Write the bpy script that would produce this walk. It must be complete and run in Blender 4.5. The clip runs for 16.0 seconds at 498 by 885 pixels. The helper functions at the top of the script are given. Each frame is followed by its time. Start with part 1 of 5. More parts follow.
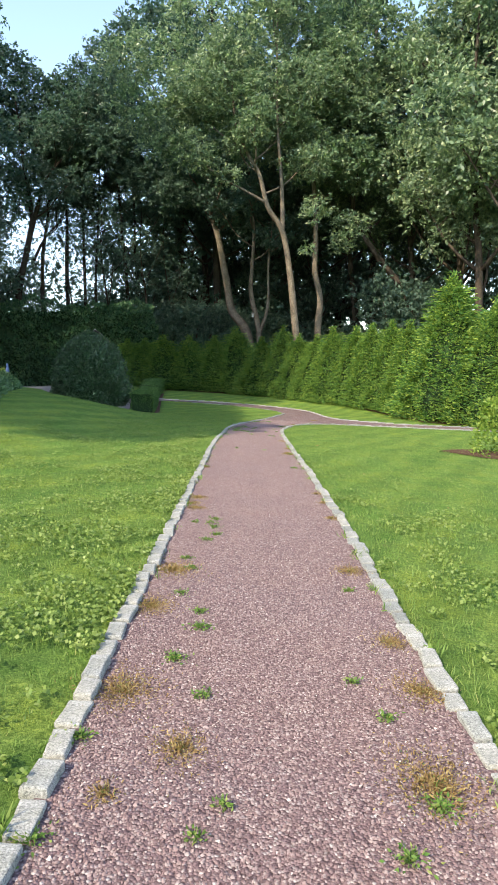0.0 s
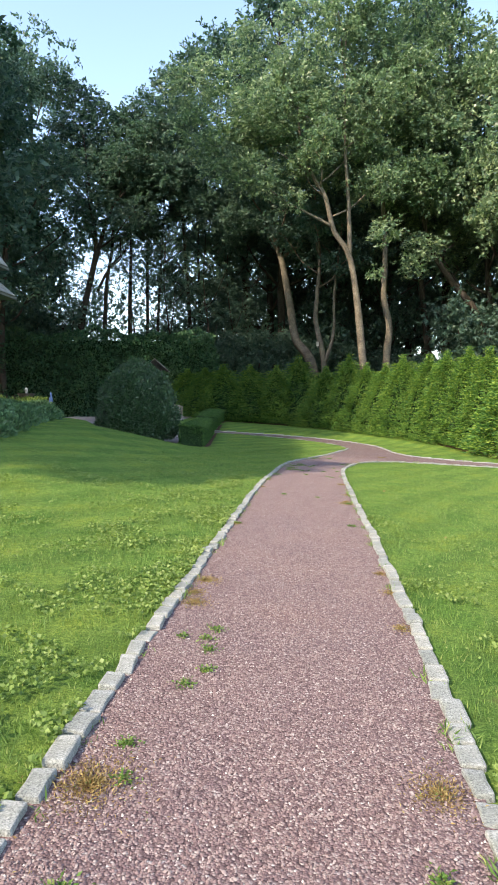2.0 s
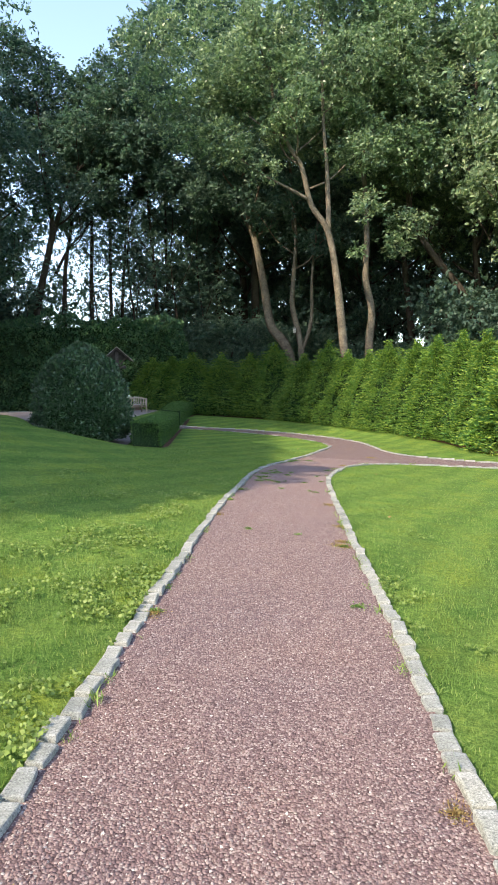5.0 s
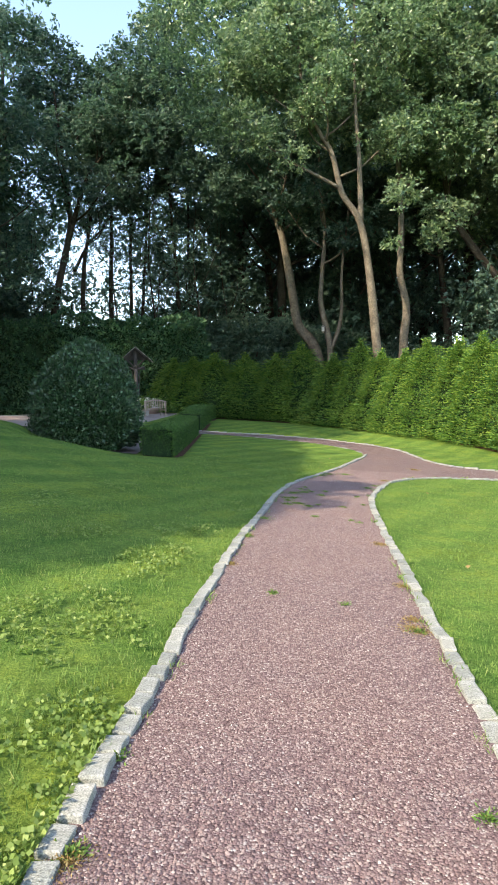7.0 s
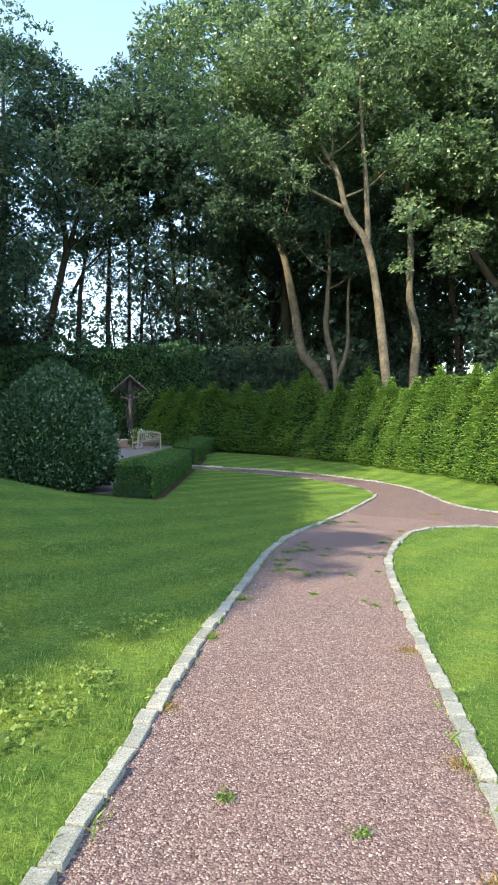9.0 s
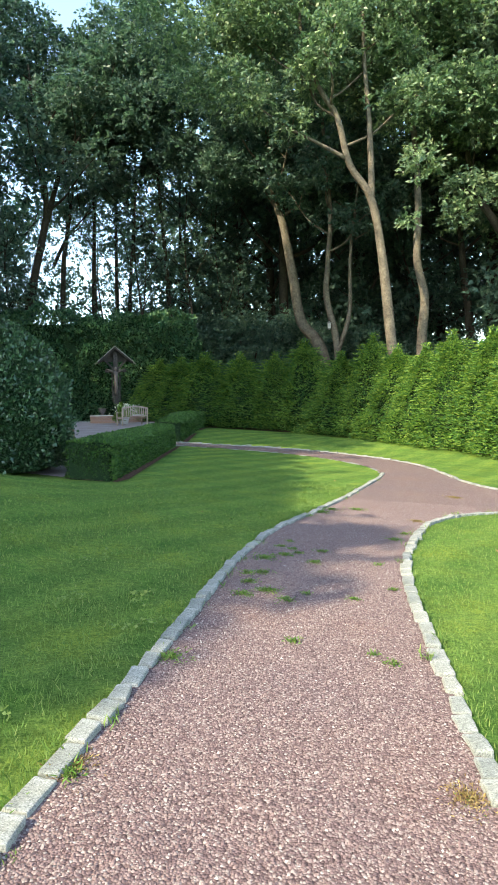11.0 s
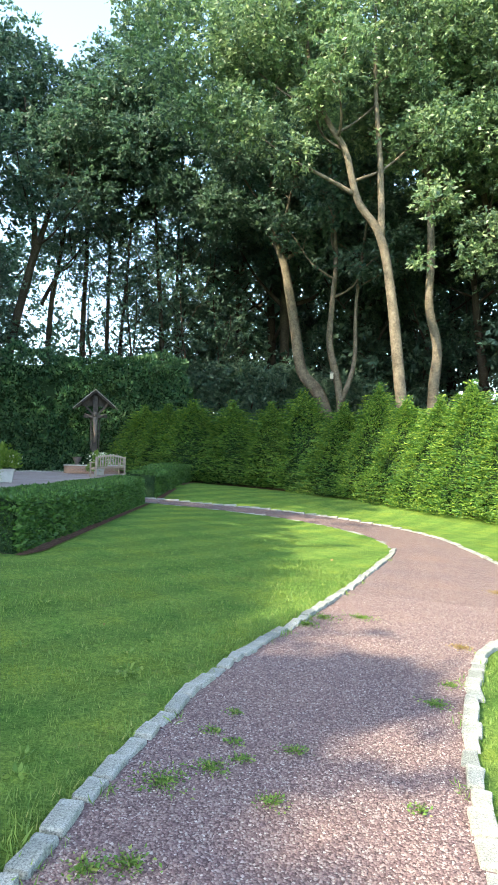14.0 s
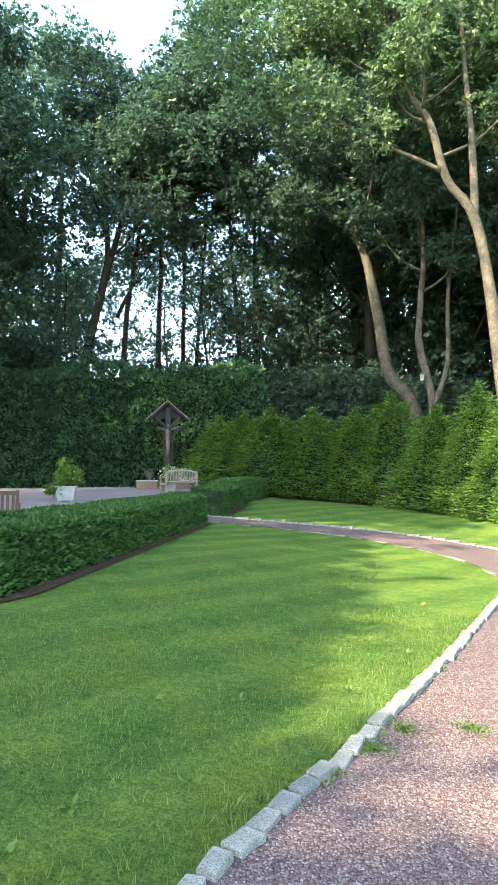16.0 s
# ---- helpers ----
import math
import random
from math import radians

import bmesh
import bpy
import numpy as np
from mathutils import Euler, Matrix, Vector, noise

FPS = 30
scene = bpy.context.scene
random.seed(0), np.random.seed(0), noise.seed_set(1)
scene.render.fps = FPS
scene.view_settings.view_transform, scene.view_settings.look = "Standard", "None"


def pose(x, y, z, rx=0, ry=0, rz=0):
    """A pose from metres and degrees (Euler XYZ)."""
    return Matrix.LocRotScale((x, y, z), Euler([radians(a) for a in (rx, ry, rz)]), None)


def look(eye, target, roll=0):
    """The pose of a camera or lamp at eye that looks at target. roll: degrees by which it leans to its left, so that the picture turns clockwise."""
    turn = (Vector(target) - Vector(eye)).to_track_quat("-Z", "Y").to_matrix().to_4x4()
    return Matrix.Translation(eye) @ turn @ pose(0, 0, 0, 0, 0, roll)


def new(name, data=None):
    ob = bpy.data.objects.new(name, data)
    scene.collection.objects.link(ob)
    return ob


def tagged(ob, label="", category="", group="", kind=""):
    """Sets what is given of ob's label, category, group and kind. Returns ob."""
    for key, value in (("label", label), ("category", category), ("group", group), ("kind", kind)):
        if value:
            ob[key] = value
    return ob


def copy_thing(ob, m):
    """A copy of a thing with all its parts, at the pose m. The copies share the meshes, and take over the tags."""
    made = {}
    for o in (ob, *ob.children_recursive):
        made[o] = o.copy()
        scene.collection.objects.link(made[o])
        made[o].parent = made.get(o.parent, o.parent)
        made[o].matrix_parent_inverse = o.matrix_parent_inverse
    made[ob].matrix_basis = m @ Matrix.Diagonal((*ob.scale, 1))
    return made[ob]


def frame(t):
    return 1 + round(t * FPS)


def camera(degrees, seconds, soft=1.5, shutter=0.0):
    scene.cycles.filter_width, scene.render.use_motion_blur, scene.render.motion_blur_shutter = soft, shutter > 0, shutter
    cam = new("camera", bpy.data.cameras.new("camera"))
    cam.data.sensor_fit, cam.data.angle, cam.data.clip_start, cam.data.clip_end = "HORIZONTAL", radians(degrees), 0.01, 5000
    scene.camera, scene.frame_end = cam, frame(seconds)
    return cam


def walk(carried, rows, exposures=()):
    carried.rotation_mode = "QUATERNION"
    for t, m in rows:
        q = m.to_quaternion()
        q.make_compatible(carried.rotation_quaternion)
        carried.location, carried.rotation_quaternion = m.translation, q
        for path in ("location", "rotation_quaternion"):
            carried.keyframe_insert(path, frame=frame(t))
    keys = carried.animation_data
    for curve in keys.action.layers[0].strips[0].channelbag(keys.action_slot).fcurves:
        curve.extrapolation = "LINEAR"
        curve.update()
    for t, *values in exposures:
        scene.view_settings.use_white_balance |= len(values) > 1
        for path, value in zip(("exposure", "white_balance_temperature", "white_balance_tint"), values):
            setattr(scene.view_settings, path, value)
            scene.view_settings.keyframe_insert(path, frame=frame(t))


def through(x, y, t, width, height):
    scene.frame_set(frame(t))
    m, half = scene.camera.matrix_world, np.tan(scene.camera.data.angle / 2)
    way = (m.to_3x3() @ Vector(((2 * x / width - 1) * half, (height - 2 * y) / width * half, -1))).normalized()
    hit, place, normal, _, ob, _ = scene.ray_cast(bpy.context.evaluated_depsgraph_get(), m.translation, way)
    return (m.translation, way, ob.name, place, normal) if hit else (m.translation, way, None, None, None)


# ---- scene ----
cam = camera(42.0, 16.0, soft=1.3)
PATH = [
    (0, (-0.214, -2.192, 1.867), (-0.202, -0.203, 1.658), -0.9),
    (0.5, (-0.086, -1.521, 1.871), (-0.173, 0.466, 1.66), -1.5),
    (1, (-0.039, -0.867, 1.881), (-0.222, 1.117, 1.702), -2.0),
    (1.5, (0.03, -0.228, 1.867), (-0.182, 1.755, 1.721), -1.3),
    (2, (0.121, 0.411, 1.853), (-0.072, 2.398, 1.742), -0.6),
    (2.5, (0.188, 1.056, 1.838), (0.012, 3.046, 1.754), -0.4),
    (3, (0.26, 1.749, 1.859), (0.102, 3.742, 1.802), -0.5),
    (3.5, (0.238, 2.418, 1.878), (0.094, 4.412, 1.825), -0.9),
    (4, (0.23, 3.061, 1.877), (0.103, 5.056, 1.795), -1.0),
    (4.2, (0.214, 3.321, 1.869), (0.092, 5.315, 1.772), -1.0),
    (6.3, (0.017, 6.119, 1.893), (-0.145, 8.106, 1.735), -0.7),
    (6.5, (0.005, 6.376, 1.889), (-0.174, 8.363, 1.742), -0.7),
    (7, (-0.022, 7.007, 1.9), (-0.225, 8.993, 1.77), -1.0),
    (7.5, (-0.018, 7.684, 1.89), (-0.24, 9.669, 1.777), -0.9),
    (8, (-0.019, 8.336, 1.915), (-0.209, 10.323, 1.787), -0.5),
    (8.5, (0.049, 8.992, 1.941), (-0.115, 10.984, 1.883), -0.4),
    (8.7, (0.058, 9.248, 1.939), (-0.153, 11.237, 1.909), -0.5),
    (10.8, (0.19, 12.238, 1.719), (-0.048, 14.222, 1.619), -1.5),
    (11, (0.203, 12.482, 1.703), (-0.028, 14.466, 1.602), -1.3),
    (11.5, (0.213, 13.072, 1.66), (-0.007, 15.059, 1.602), -2.3),
    (12, (0.248, 13.692, 1.676), (-0.012, 15.673, 1.771), -2.4),
    (12.5, (0.192, 14.313, 1.666), (-0.078, 16.292, 1.771), -1.8),
    (13, (0.239, 14.956, 1.65), (0.061, 16.945, 1.751), -0.5),
    (13.5, (0.25, 15.635, 1.627), (0.083, 17.627, 1.714), 0.2),
    (14, (0.309, 16.278, 1.617), (0.074, 18.263, 1.689), 0.7),
    (14.5, (0.317, 16.932, 1.616), (-0.043, 18.897, 1.718), 1.1),
    (15, (0.32, 17.595, 1.625), (-0.127, 19.539, 1.766), 0.8),
    (15.5, (0.362, 18.265, 1.613), (-0.149, 20.193, 1.763), 0.4),
    (16, (0.428, 18.92, 1.626), (-0.081, 20.85, 1.737), -0.3),
]
# the picture brightens as the walk turns into the shade
LIGHT = [(0, 1.82, 7150, 13), (1.5, 1.82, 7100, 13), (4, 1.84, 7150, 13), (7, 1.97, 7250, 11), (9, 2.08, 7250, 6), (11, 2.22, 7200, 4), (13, 2.56, 7200, 4), (14.5, 2.76, 7250, 4), (16, 2.88, 7350, 6)]
walk(cam, [(t, look(e, g, r)) for t, e, g, r in PATH], LIGHT)

# ---- sky and sun: from the left and a little behind the start ----
SUN_DIR = Vector((-0.66, -0.75, 0.84)).normalized()
world = bpy.data.worlds.new("sky")
scene.world = world
world.use_nodes = True
wn = world.node_tree
sky = wn.nodes.new("ShaderNodeTexSky")
sky.sky_type = "NISHITA"
sky.sun_disc = False
sky.sun_elevation = math.asin(SUN_DIR.z)
sky.sun_rotation = math.atan2(SUN_DIR.x, SUN_DIR.y)
sky.air_density, sky.dust_density, sky.ozone_density = 1.0, 0.9, 1.8
wn.nodes["Background"].inputs["Strength"].default_value = 0.15
wn.links.new(sky.outputs[0], wn.nodes["Background"].inputs["Color"])
sun = new("sun", bpy.data.lights.new("sun", "SUN"))
sun.data.energy, sun.data.angle, sun.data.color = 2.25, radians(0.53), (1.0, 0.89, 0.70)
sun.matrix_world = look(SUN_DIR * 100, (0, 0, 0))


# ---- materials ----
def shader(name, rough=0.8, spec=0.3):
    m = bpy.data.materials.new(name)
    m.use_nodes = True
    b = m.node_tree.nodes["Principled BSDF"]
    b.inputs["Roughness"].default_value = rough
    b.inputs["Specular IOR Level"].default_value = spec
    return m, m.node_tree, b


def node(nt, kind, **values):
    n = nt.nodes.new(kind)
    for key, v in values.items():
        n.inputs[key].default_value = v
    return n


def ramp(nt, source, stops):
    r = nt.nodes.new("ShaderNodeValToRGB")
    while len(r.color_ramp.elements) < len(stops):
        r.color_ramp.elements.new(0.5)
    for e, (p, c) in zip(r.color_ramp.elements, stops):
        e.position, e.color = p, (*c, 1)
    nt.links.new(source, r.inputs[0])
    return r.outputs[0]


def blend(nt, a, b, fac, how="MIX"):
    m = nt.nodes.new("ShaderNodeMix")
    m.data_type, m.blend_type = "RGBA", how
    for sock, v in ((m.inputs[0], fac), (m.inputs[6], a), (m.inputs[7], b)):
        if isinstance(v, bpy.types.NodeSocket):
            nt.links.new(v, sock)
        else:
            sock.default_value = v if isinstance(v, (int, float)) else (*v, 1)
    return m.outputs[2]


def coords(nt):
    return nt.nodes.new("ShaderNodeTexCoord").outputs["Object"]


def noise_of(nt, vec, scale, detail=4.0, rough=0.55):
    n = node(nt, "ShaderNodeTexNoise", Scale=scale, Detail=detail, Roughness=rough)
    nt.links.new(vec, n.inputs["Vector"])
    return n.outputs["Fac"]


def bump(nt, b, height, strength, distance):
    n = node(nt, "ShaderNodeBump", Strength=strength, Distance=distance)
    nt.links.new(height, n.inputs["Height"])
    nt.links.new(n.outputs[0], b.inputs["Normal"])


def plain(name, stops, scale, rough=0.8, spec=0.3, relief=0.3, depth=0.01, fine=None):
    """A surface whose colour runs through stops by noise at two scales, with relief."""
    m, nt, b = shader(name, rough, spec)
    v = coords(nt)
    big, small = noise_of(nt, v, scale), noise_of(nt, v, fine or scale * 9, 6.0, 0.7)
    mixed = nt.nodes.new("ShaderNodeMath")
    mixed.operation = "MULTIPLY_ADD"
    nt.links.new(small, mixed.inputs[0])
    mixed.inputs[1].default_value = 0.6
    half = nt.nodes.new("ShaderNodeMath")
    half.operation = "MULTIPLY"
    nt.links.new(big, half.inputs[0])
    half.inputs[1].default_value = 0.4
    nt.links.new(half.outputs[0], mixed.inputs[2])
    nt.links.new(ramp(nt, mixed.outputs[0], stops), b.inputs["Base Color"])
    bump(nt, b, small, relief, depth)
    return m


def leafy(name, stops, through=0.35, rough=0.5, spec=0.35, patch=0.35, patch_scale=0.5, tint=(0.55, 0.75, 0.55)):
    """Leaves: each has its own shade, sheets of them drift in tone, and light shines through."""
    m, nt, b = shader(name, rough, spec)
    g = nt.nodes.new("ShaderNodeNewGeometry")
    col = ramp(nt, g.outputs["Random Per Island"], stops)
    n = noise_of(nt, coords(nt), patch_scale, 3.0)
    tone = ramp(nt, n, ((0.35, tint), (0.65, (1.0, 1.0, 1.0))))
    col = blend(nt, col, tone, patch, "MULTIPLY")
    nt.links.new(col, b.inputs["Base Color"])
    t = nt.nodes.new("ShaderNodeBsdfTranslucent")
    bright = blend(nt, col, (1.08, 1.22, 0.92), 1.0, "MULTIPLY")
    nt.links.new(bright, t.inputs["Color"])
    mx = node(nt, "ShaderNodeMixShader", Fac=through)
    nt.links.new(b.outputs[0], mx.inputs[1])
    nt.links.new(t.outputs[0], mx.inputs[2])
    nt.links.new(mx.outputs[0], nt.nodes["Material Output"].inputs["Surface"])
    return m


def lawn_material():
    m, nt, b = shader("lawn turf", 0.9, 0.1)
    v = coords(nt)
    fine = noise_of(nt, v, 60.0, 6.0, 0.75)
    mid = noise_of(nt, v, 1.3, 5.0, 0.6)
    col = ramp(nt, fine, ((0.3, (0.045, 0.092, 0.019)), (0.5, (0.134, 0.218, 0.051)), (0.7, (0.242, 0.32, 0.09))))
    tone = ramp(nt, mid, ((0.36, (0.62, 0.82, 0.72)), (0.5, (0.98, 1.0, 1.0)), (0.64, (1.25, 1.1, 0.85))))
    col = blend(nt, col, tone, 0.8, "MULTIPLY")
    tuft = ramp(nt, noise_of(nt, v, 16.0, 7.0, 0.8), ((0.37, (0.54, 0.62, 0.5)), (0.5, (0.96, 1.0, 0.96)), (0.63, (1.46, 1.4, 1.25))))
    col = blend(nt, col, tuft, 0.8, "MULTIPLY")
    wv = node(nt, "ShaderNodeTexWave", Scale=0.32, Distortion=5.0, Detail=3.0)
    wv.inputs["Detail Scale"].default_value = 0.6
    turn = node(nt, "ShaderNodeMapping", Rotation=(0, 0, 0.45))
    nt.links.new(v, turn.inputs["Vector"])
    nt.links.new(turn.outputs[0], wv.inputs["Vector"])
    col = blend(nt, col, ramp(nt, wv.outputs["Fac"], ((0.3, (0.78, 0.84, 0.79)), (0.7, (1.15, 1.11, 1.03)))), 0.75, "MULTIPLY")
    straw = ramp(nt, noise_of(nt, v, 3.1, 5.0, 0.7), ((0.62, (0, 0, 0)), (0.75, (1, 1, 1))))
    col = blend(nt, col, (0.24, 0.23, 0.09), blend(nt, (0, 0, 0), straw, 0.5))
    nt.links.new(col, b.inputs["Base Color"])
    bump(nt, b, fine, 0.9, 0.04)
    return m


def gravel_material():
    m, nt, b = shader("pink gravel", 0.85, 0.2)
    v = coords(nt)
    vo = node(nt, "ShaderNodeTexVoronoi", Scale=88.0)
    nt.links.new(v, vo.inputs["Vector"])
    sep = nt.nodes.new("ShaderNodeSeparateColor")
    nt.links.new(vo.outputs["Color"], sep.inputs[0])
    col = ramp(nt, sep.outputs[0], ((0.0, (0.095, 0.066, 0.068)), (0.3, (0.165, 0.113, 0.114)), (0.65, (0.225, 0.162, 0.156)), (0.9, (0.285, 0.232, 0.218)), (1.0, (0.45, 0.42, 0.385))))
    drift = ramp(nt, noise_of(nt, v, 0.9, 5.0), ((0.3, (0.85, 0.85, 0.92)), (0.6, (1.05, 1.0, 0.97)), (0.75, (1.12, 0.98, 0.88))))
    col = blend(nt, col, drift, 0.8, "MULTIPLY")
    # pits between stones darkened, their shade put into the colour
    gap_shade = ramp(nt, vo.outputs["Distance"], ((0.35, (1, 1, 1)), (0.75, (0.42, 0.38, 0.38))))
    col = blend(nt, col, gap_shade, 0.7, "MULTIPLY")
    nt.links.new(col, b.inputs["Base Color"])
    inv = nt.nodes.new("ShaderNodeMath")
    inv.operation = "SUBTRACT"
    inv.inputs[0].default_value = 1.0
    nt.links.new(vo.outputs["Distance"], inv.inputs[1])
    bump(nt, b, inv.outputs[0], 0.8, 0.008)
    return m


def pebble_material():
    m, nt, b = shader("gravel stones", 0.9, 0.1)
    g = nt.nodes.new("ShaderNodeNewGeometry")
    col = ramp(nt, g.outputs["Random Per Island"], ((0.0, (0.10, 0.070, 0.073)), (0.3, (0.17, 0.118, 0.118)), (0.6, (0.225, 0.163, 0.157)), (0.88, (0.28, 0.225, 0.212)), (0.98, (0.32, 0.27, 0.255)), (1.0, (0.50, 0.465, 0.425))))
    nt.links.new(col, b.inputs["Base Color"])
    return m


def granite_material():
    m, nt, b = shader("grey granite", 0.75, 0.3)
    v = coords(nt)
    speck = noise_of(nt, v, 110.0, 4.0, 0.85)
    col = ramp(nt, speck, ((0.36, (0.10, 0.107, 0.11)), (0.48, (0.295, 0.30, 0.29)), (0.6, (0.44, 0.445, 0.43)), (0.72, (0.62, 0.61, 0.59))))
    info = nt.nodes.new("ShaderNodeObjectInfo")
    tone = ramp(nt, info.outputs["Random"], ((0.0, (0.68, 0.71, 0.7)), (0.5, (0.88, 0.9, 0.88)), (1.0, (1.04, 1.03, 0.98))))
    col = blend(nt, col, tone, 1.0, "MULTIPLY")
    stain = ramp(nt, noise_of(nt, v, 9.0, 5.0), ((0.35, (0.62, 0.64, 0.56)), (0.6, (1, 1, 1))))
    col = blend(nt, col, stain, 0.7, "MULTIPLY")
    nt.links.new(col, b.inputs["Base Color"])
    bump(nt, b, noise_of(nt, v, 55.0, 6.0, 0.7), 0.6, 0.012)
    return m


LAWN = lawn_material()
GRAVEL = gravel_material()
PEBBLE = pebble_material()
GRANITE = granite_material()
LITTER = plain("leaf litter", ((0.3, (0.03, 0.022, 0.014)), (0.5, (0.075, 0.05, 0.03)), (0.7, (0.14, 0.09, 0.05))), 2.0, 0.95, 0.1, 0.8, 0.04)
MULCH = plain("bark mulch", ((0.3, (0.03, 0.018, 0.013)), (0.5, (0.105, 0.058, 0.042)), (0.7, (0.27, 0.17, 0.115))), 14.0, 0.95, 0.1, 1.0, 0.04, 45.0)
SOIL = plain("dark soil", ((0.3, (0.018, 0.013, 0.01)), (0.5, (0.05, 0.035, 0.026)), (0.7, (0.09, 0.06, 0.045))), 6.0, 0.95, 0.1, 1.0, 0.03, 50.0)
BARK = plain("grey-brown bark", ((0.36, (0.075, 0.065, 0.053)), (0.5, (0.145, 0.123, 0.096)), (0.64, (0.225, 0.195, 0.15))), 2.5, 0.9, 0.15, 0.9, 0.05, 9.0)
DARK_BARK = plain("dark bark", ((0.3, (0.025, 0.021, 0.017)), (0.5, (0.06, 0.05, 0.04)), (0.7, (0.12, 0.10, 0.08))), 1.5, 0.95, 0.1, 0.7, 0.04, 14.0)
TEAK = plain("weathered teak", ((0.3, (0.26, 0.19, 0.14)), (0.5, (0.42, 0.33, 0.26)), (0.7, (0.55, 0.46, 0.38))), 4.0, 0.75, 0.25, 0.25, 0.004)
RED_TEAK = plain("brown teak", ((0.3, (0.10, 0.055, 0.04)), (0.5, (0.20, 0.115, 0.08)), (0.7, (0.30, 0.185, 0.13))), 4.0, 0.7, 0.3, 0.25, 0.004)
OAK = plain("dark stained oak", ((0.3, (0.026, 0.023, 0.021)), (0.5, (0.054, 0.046, 0.042)), (0.7, (0.105, 0.092, 0.084))), 5.0, 0.8, 0.2, 0.4, 0.006)
FIGURE = plain("grey weathered carving", ((0.3, (0.07, 0.055, 0.05)), (0.5, (0.14, 0.115, 0.105)), (0.7, (0.24, 0.205, 0.19))), 6.0, 0.8, 0.2, 0.4, 0.006)
SHAKE = plain("silvered wood shake", ((0.3, (0.16, 0.15, 0.14)), (0.5, (0.27, 0.26, 0.24)), (0.7, (0.38, 0.37, 0.35))), 4.0, 0.9, 0.15, 0.5, 0.006)
PAVER = plain("pink-grey paver", ((0.3, (0.24, 0.18, 0.175)), (0.5, (0.36, 0.29, 0.28)), (0.7, (0.47, 0.40, 0.38))), 1.2, 0.85, 0.2, 0.4, 0.005, 30.0)
BRICK = plain("buff-red brick", ((0.3, (0.20, 0.115, 0.085)), (0.5, (0.33, 0.20, 0.15)), (0.7, (0.44, 0.30, 0.23))), 3.0, 0.85, 0.2, 0.5, 0.006)
LEAD = plain("pale grey planter", ((0.3, (0.33, 0.32, 0.30)), (0.5, (0.46, 0.45, 0.42)), (0.7, (0.56, 0.55, 0.52))), 5.0, 0.7, 0.3, 0.3, 0.004)
TIMBER = plain("grey house timber", ((0.3, (0.09, 0.10, 0.10)), (0.5, (0.14, 0.15, 0.15)), (0.7, (0.20, 0.21, 0.21))), 3.0, 0.75, 0.25, 0.3, 0.005)
BLUE = plain("faded blue paint", ((0.3, (0.06, 0.11, 0.27)), (0.5, (0.10, 0.17, 0.36)), (0.7, (0.16, 0.24, 0.45))), 8.0, 0.6, 0.3, 0.2, 0.003)
PALE = plain("pale stone", ((0.3, (0.4, 0.39, 0.36)), (0.5, (0.55, 0.54, 0.5)), (0.7, (0.68, 0.67, 0.63))), 8.0, 0.8, 0.2, 0.3, 0.004)

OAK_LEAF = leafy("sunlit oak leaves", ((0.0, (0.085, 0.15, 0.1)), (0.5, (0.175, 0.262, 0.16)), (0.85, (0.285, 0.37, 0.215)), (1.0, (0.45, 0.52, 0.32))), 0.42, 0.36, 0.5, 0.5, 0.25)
# wood leaves made darker; the grove's dimness is put into the colour
GROVE_SHADE_LEAF = leafy("blue-green grove leaves with shade in colour", ((0.0, (0.03, 0.072, 0.06)), (0.5, (0.058, 0.114, 0.086)), (1.0, (0.105, 0.17, 0.12))), 0.38, 0.5, 0.3, 0.5, 0.2)
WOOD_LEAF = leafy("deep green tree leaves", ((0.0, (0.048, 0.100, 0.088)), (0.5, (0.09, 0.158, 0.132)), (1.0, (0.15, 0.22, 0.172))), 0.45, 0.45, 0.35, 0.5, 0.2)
CEDAR = leafy("arborvitae sprays", ((0.0, (0.045, 0.135, 0.05)), (0.5, (0.135, 0.268, 0.066)), (0.8, (0.26, 0.39, 0.075)), (1.0, (0.40, 0.49, 0.11))), 0.35, 0.6, 0.25, 0.4, 0.8)
YEW = leafy("dark hedge sprays", ((0.0, (0.026, 0.085, 0.05)), (0.5, (0.062, 0.148, 0.078)), (1.0, (0.14, 0.24, 0.115))), 0.28, 0.5, 0.35, 0.5, 0.5)
BOX_LEAF = leafy("clipped box leaves", ((0.0, (0.03, 0.085, 0.024)), (0.5, (0.066, 0.155, 0.036)), (1.0, (0.135, 0.24, 0.058))), 0.28, 0.48, 0.4, 0.4, 1.2)
HOLLY = leafy("glossy holly leaves", ((0.0, (0.02, 0.06, 0.03)), (0.5, (0.042, 0.10, 0.046)), (1.0, (0.085, 0.155, 0.072))), 0.12, 0.3, 0.6, 0.3, 1.2)
IVY = leafy("pachysandra leaves", ((0.0, (0.06, 0.13, 0.06)), (0.5, (0.11, 0.21, 0.095)), (1.0, (0.19, 0.30, 0.15))), 0.25, 0.4, 0.45, 0.4, 0.8)
YOUNG = leafy("yellow-green shrub leaves", ((0.0, (0.11, 0.20, 0.035)), (0.5, (0.19, 0.30, 0.05)), (1.0, (0.30, 0.38, 0.09))), 0.4, 0.5, 0.35, 0.3, 1.5)
BLADE = leafy("grass blades", ((0.0, (0.078, 0.155, 0.034)), (0.5, (0.158, 0.25, 0.062)), (0.93, (0.24, 0.315, 0.09)), (1.0, (0.35, 0.35, 0.14))), 0.35, 0.55, 0.25, 0.5, 2.5, (0.68, 0.82, 0.66))
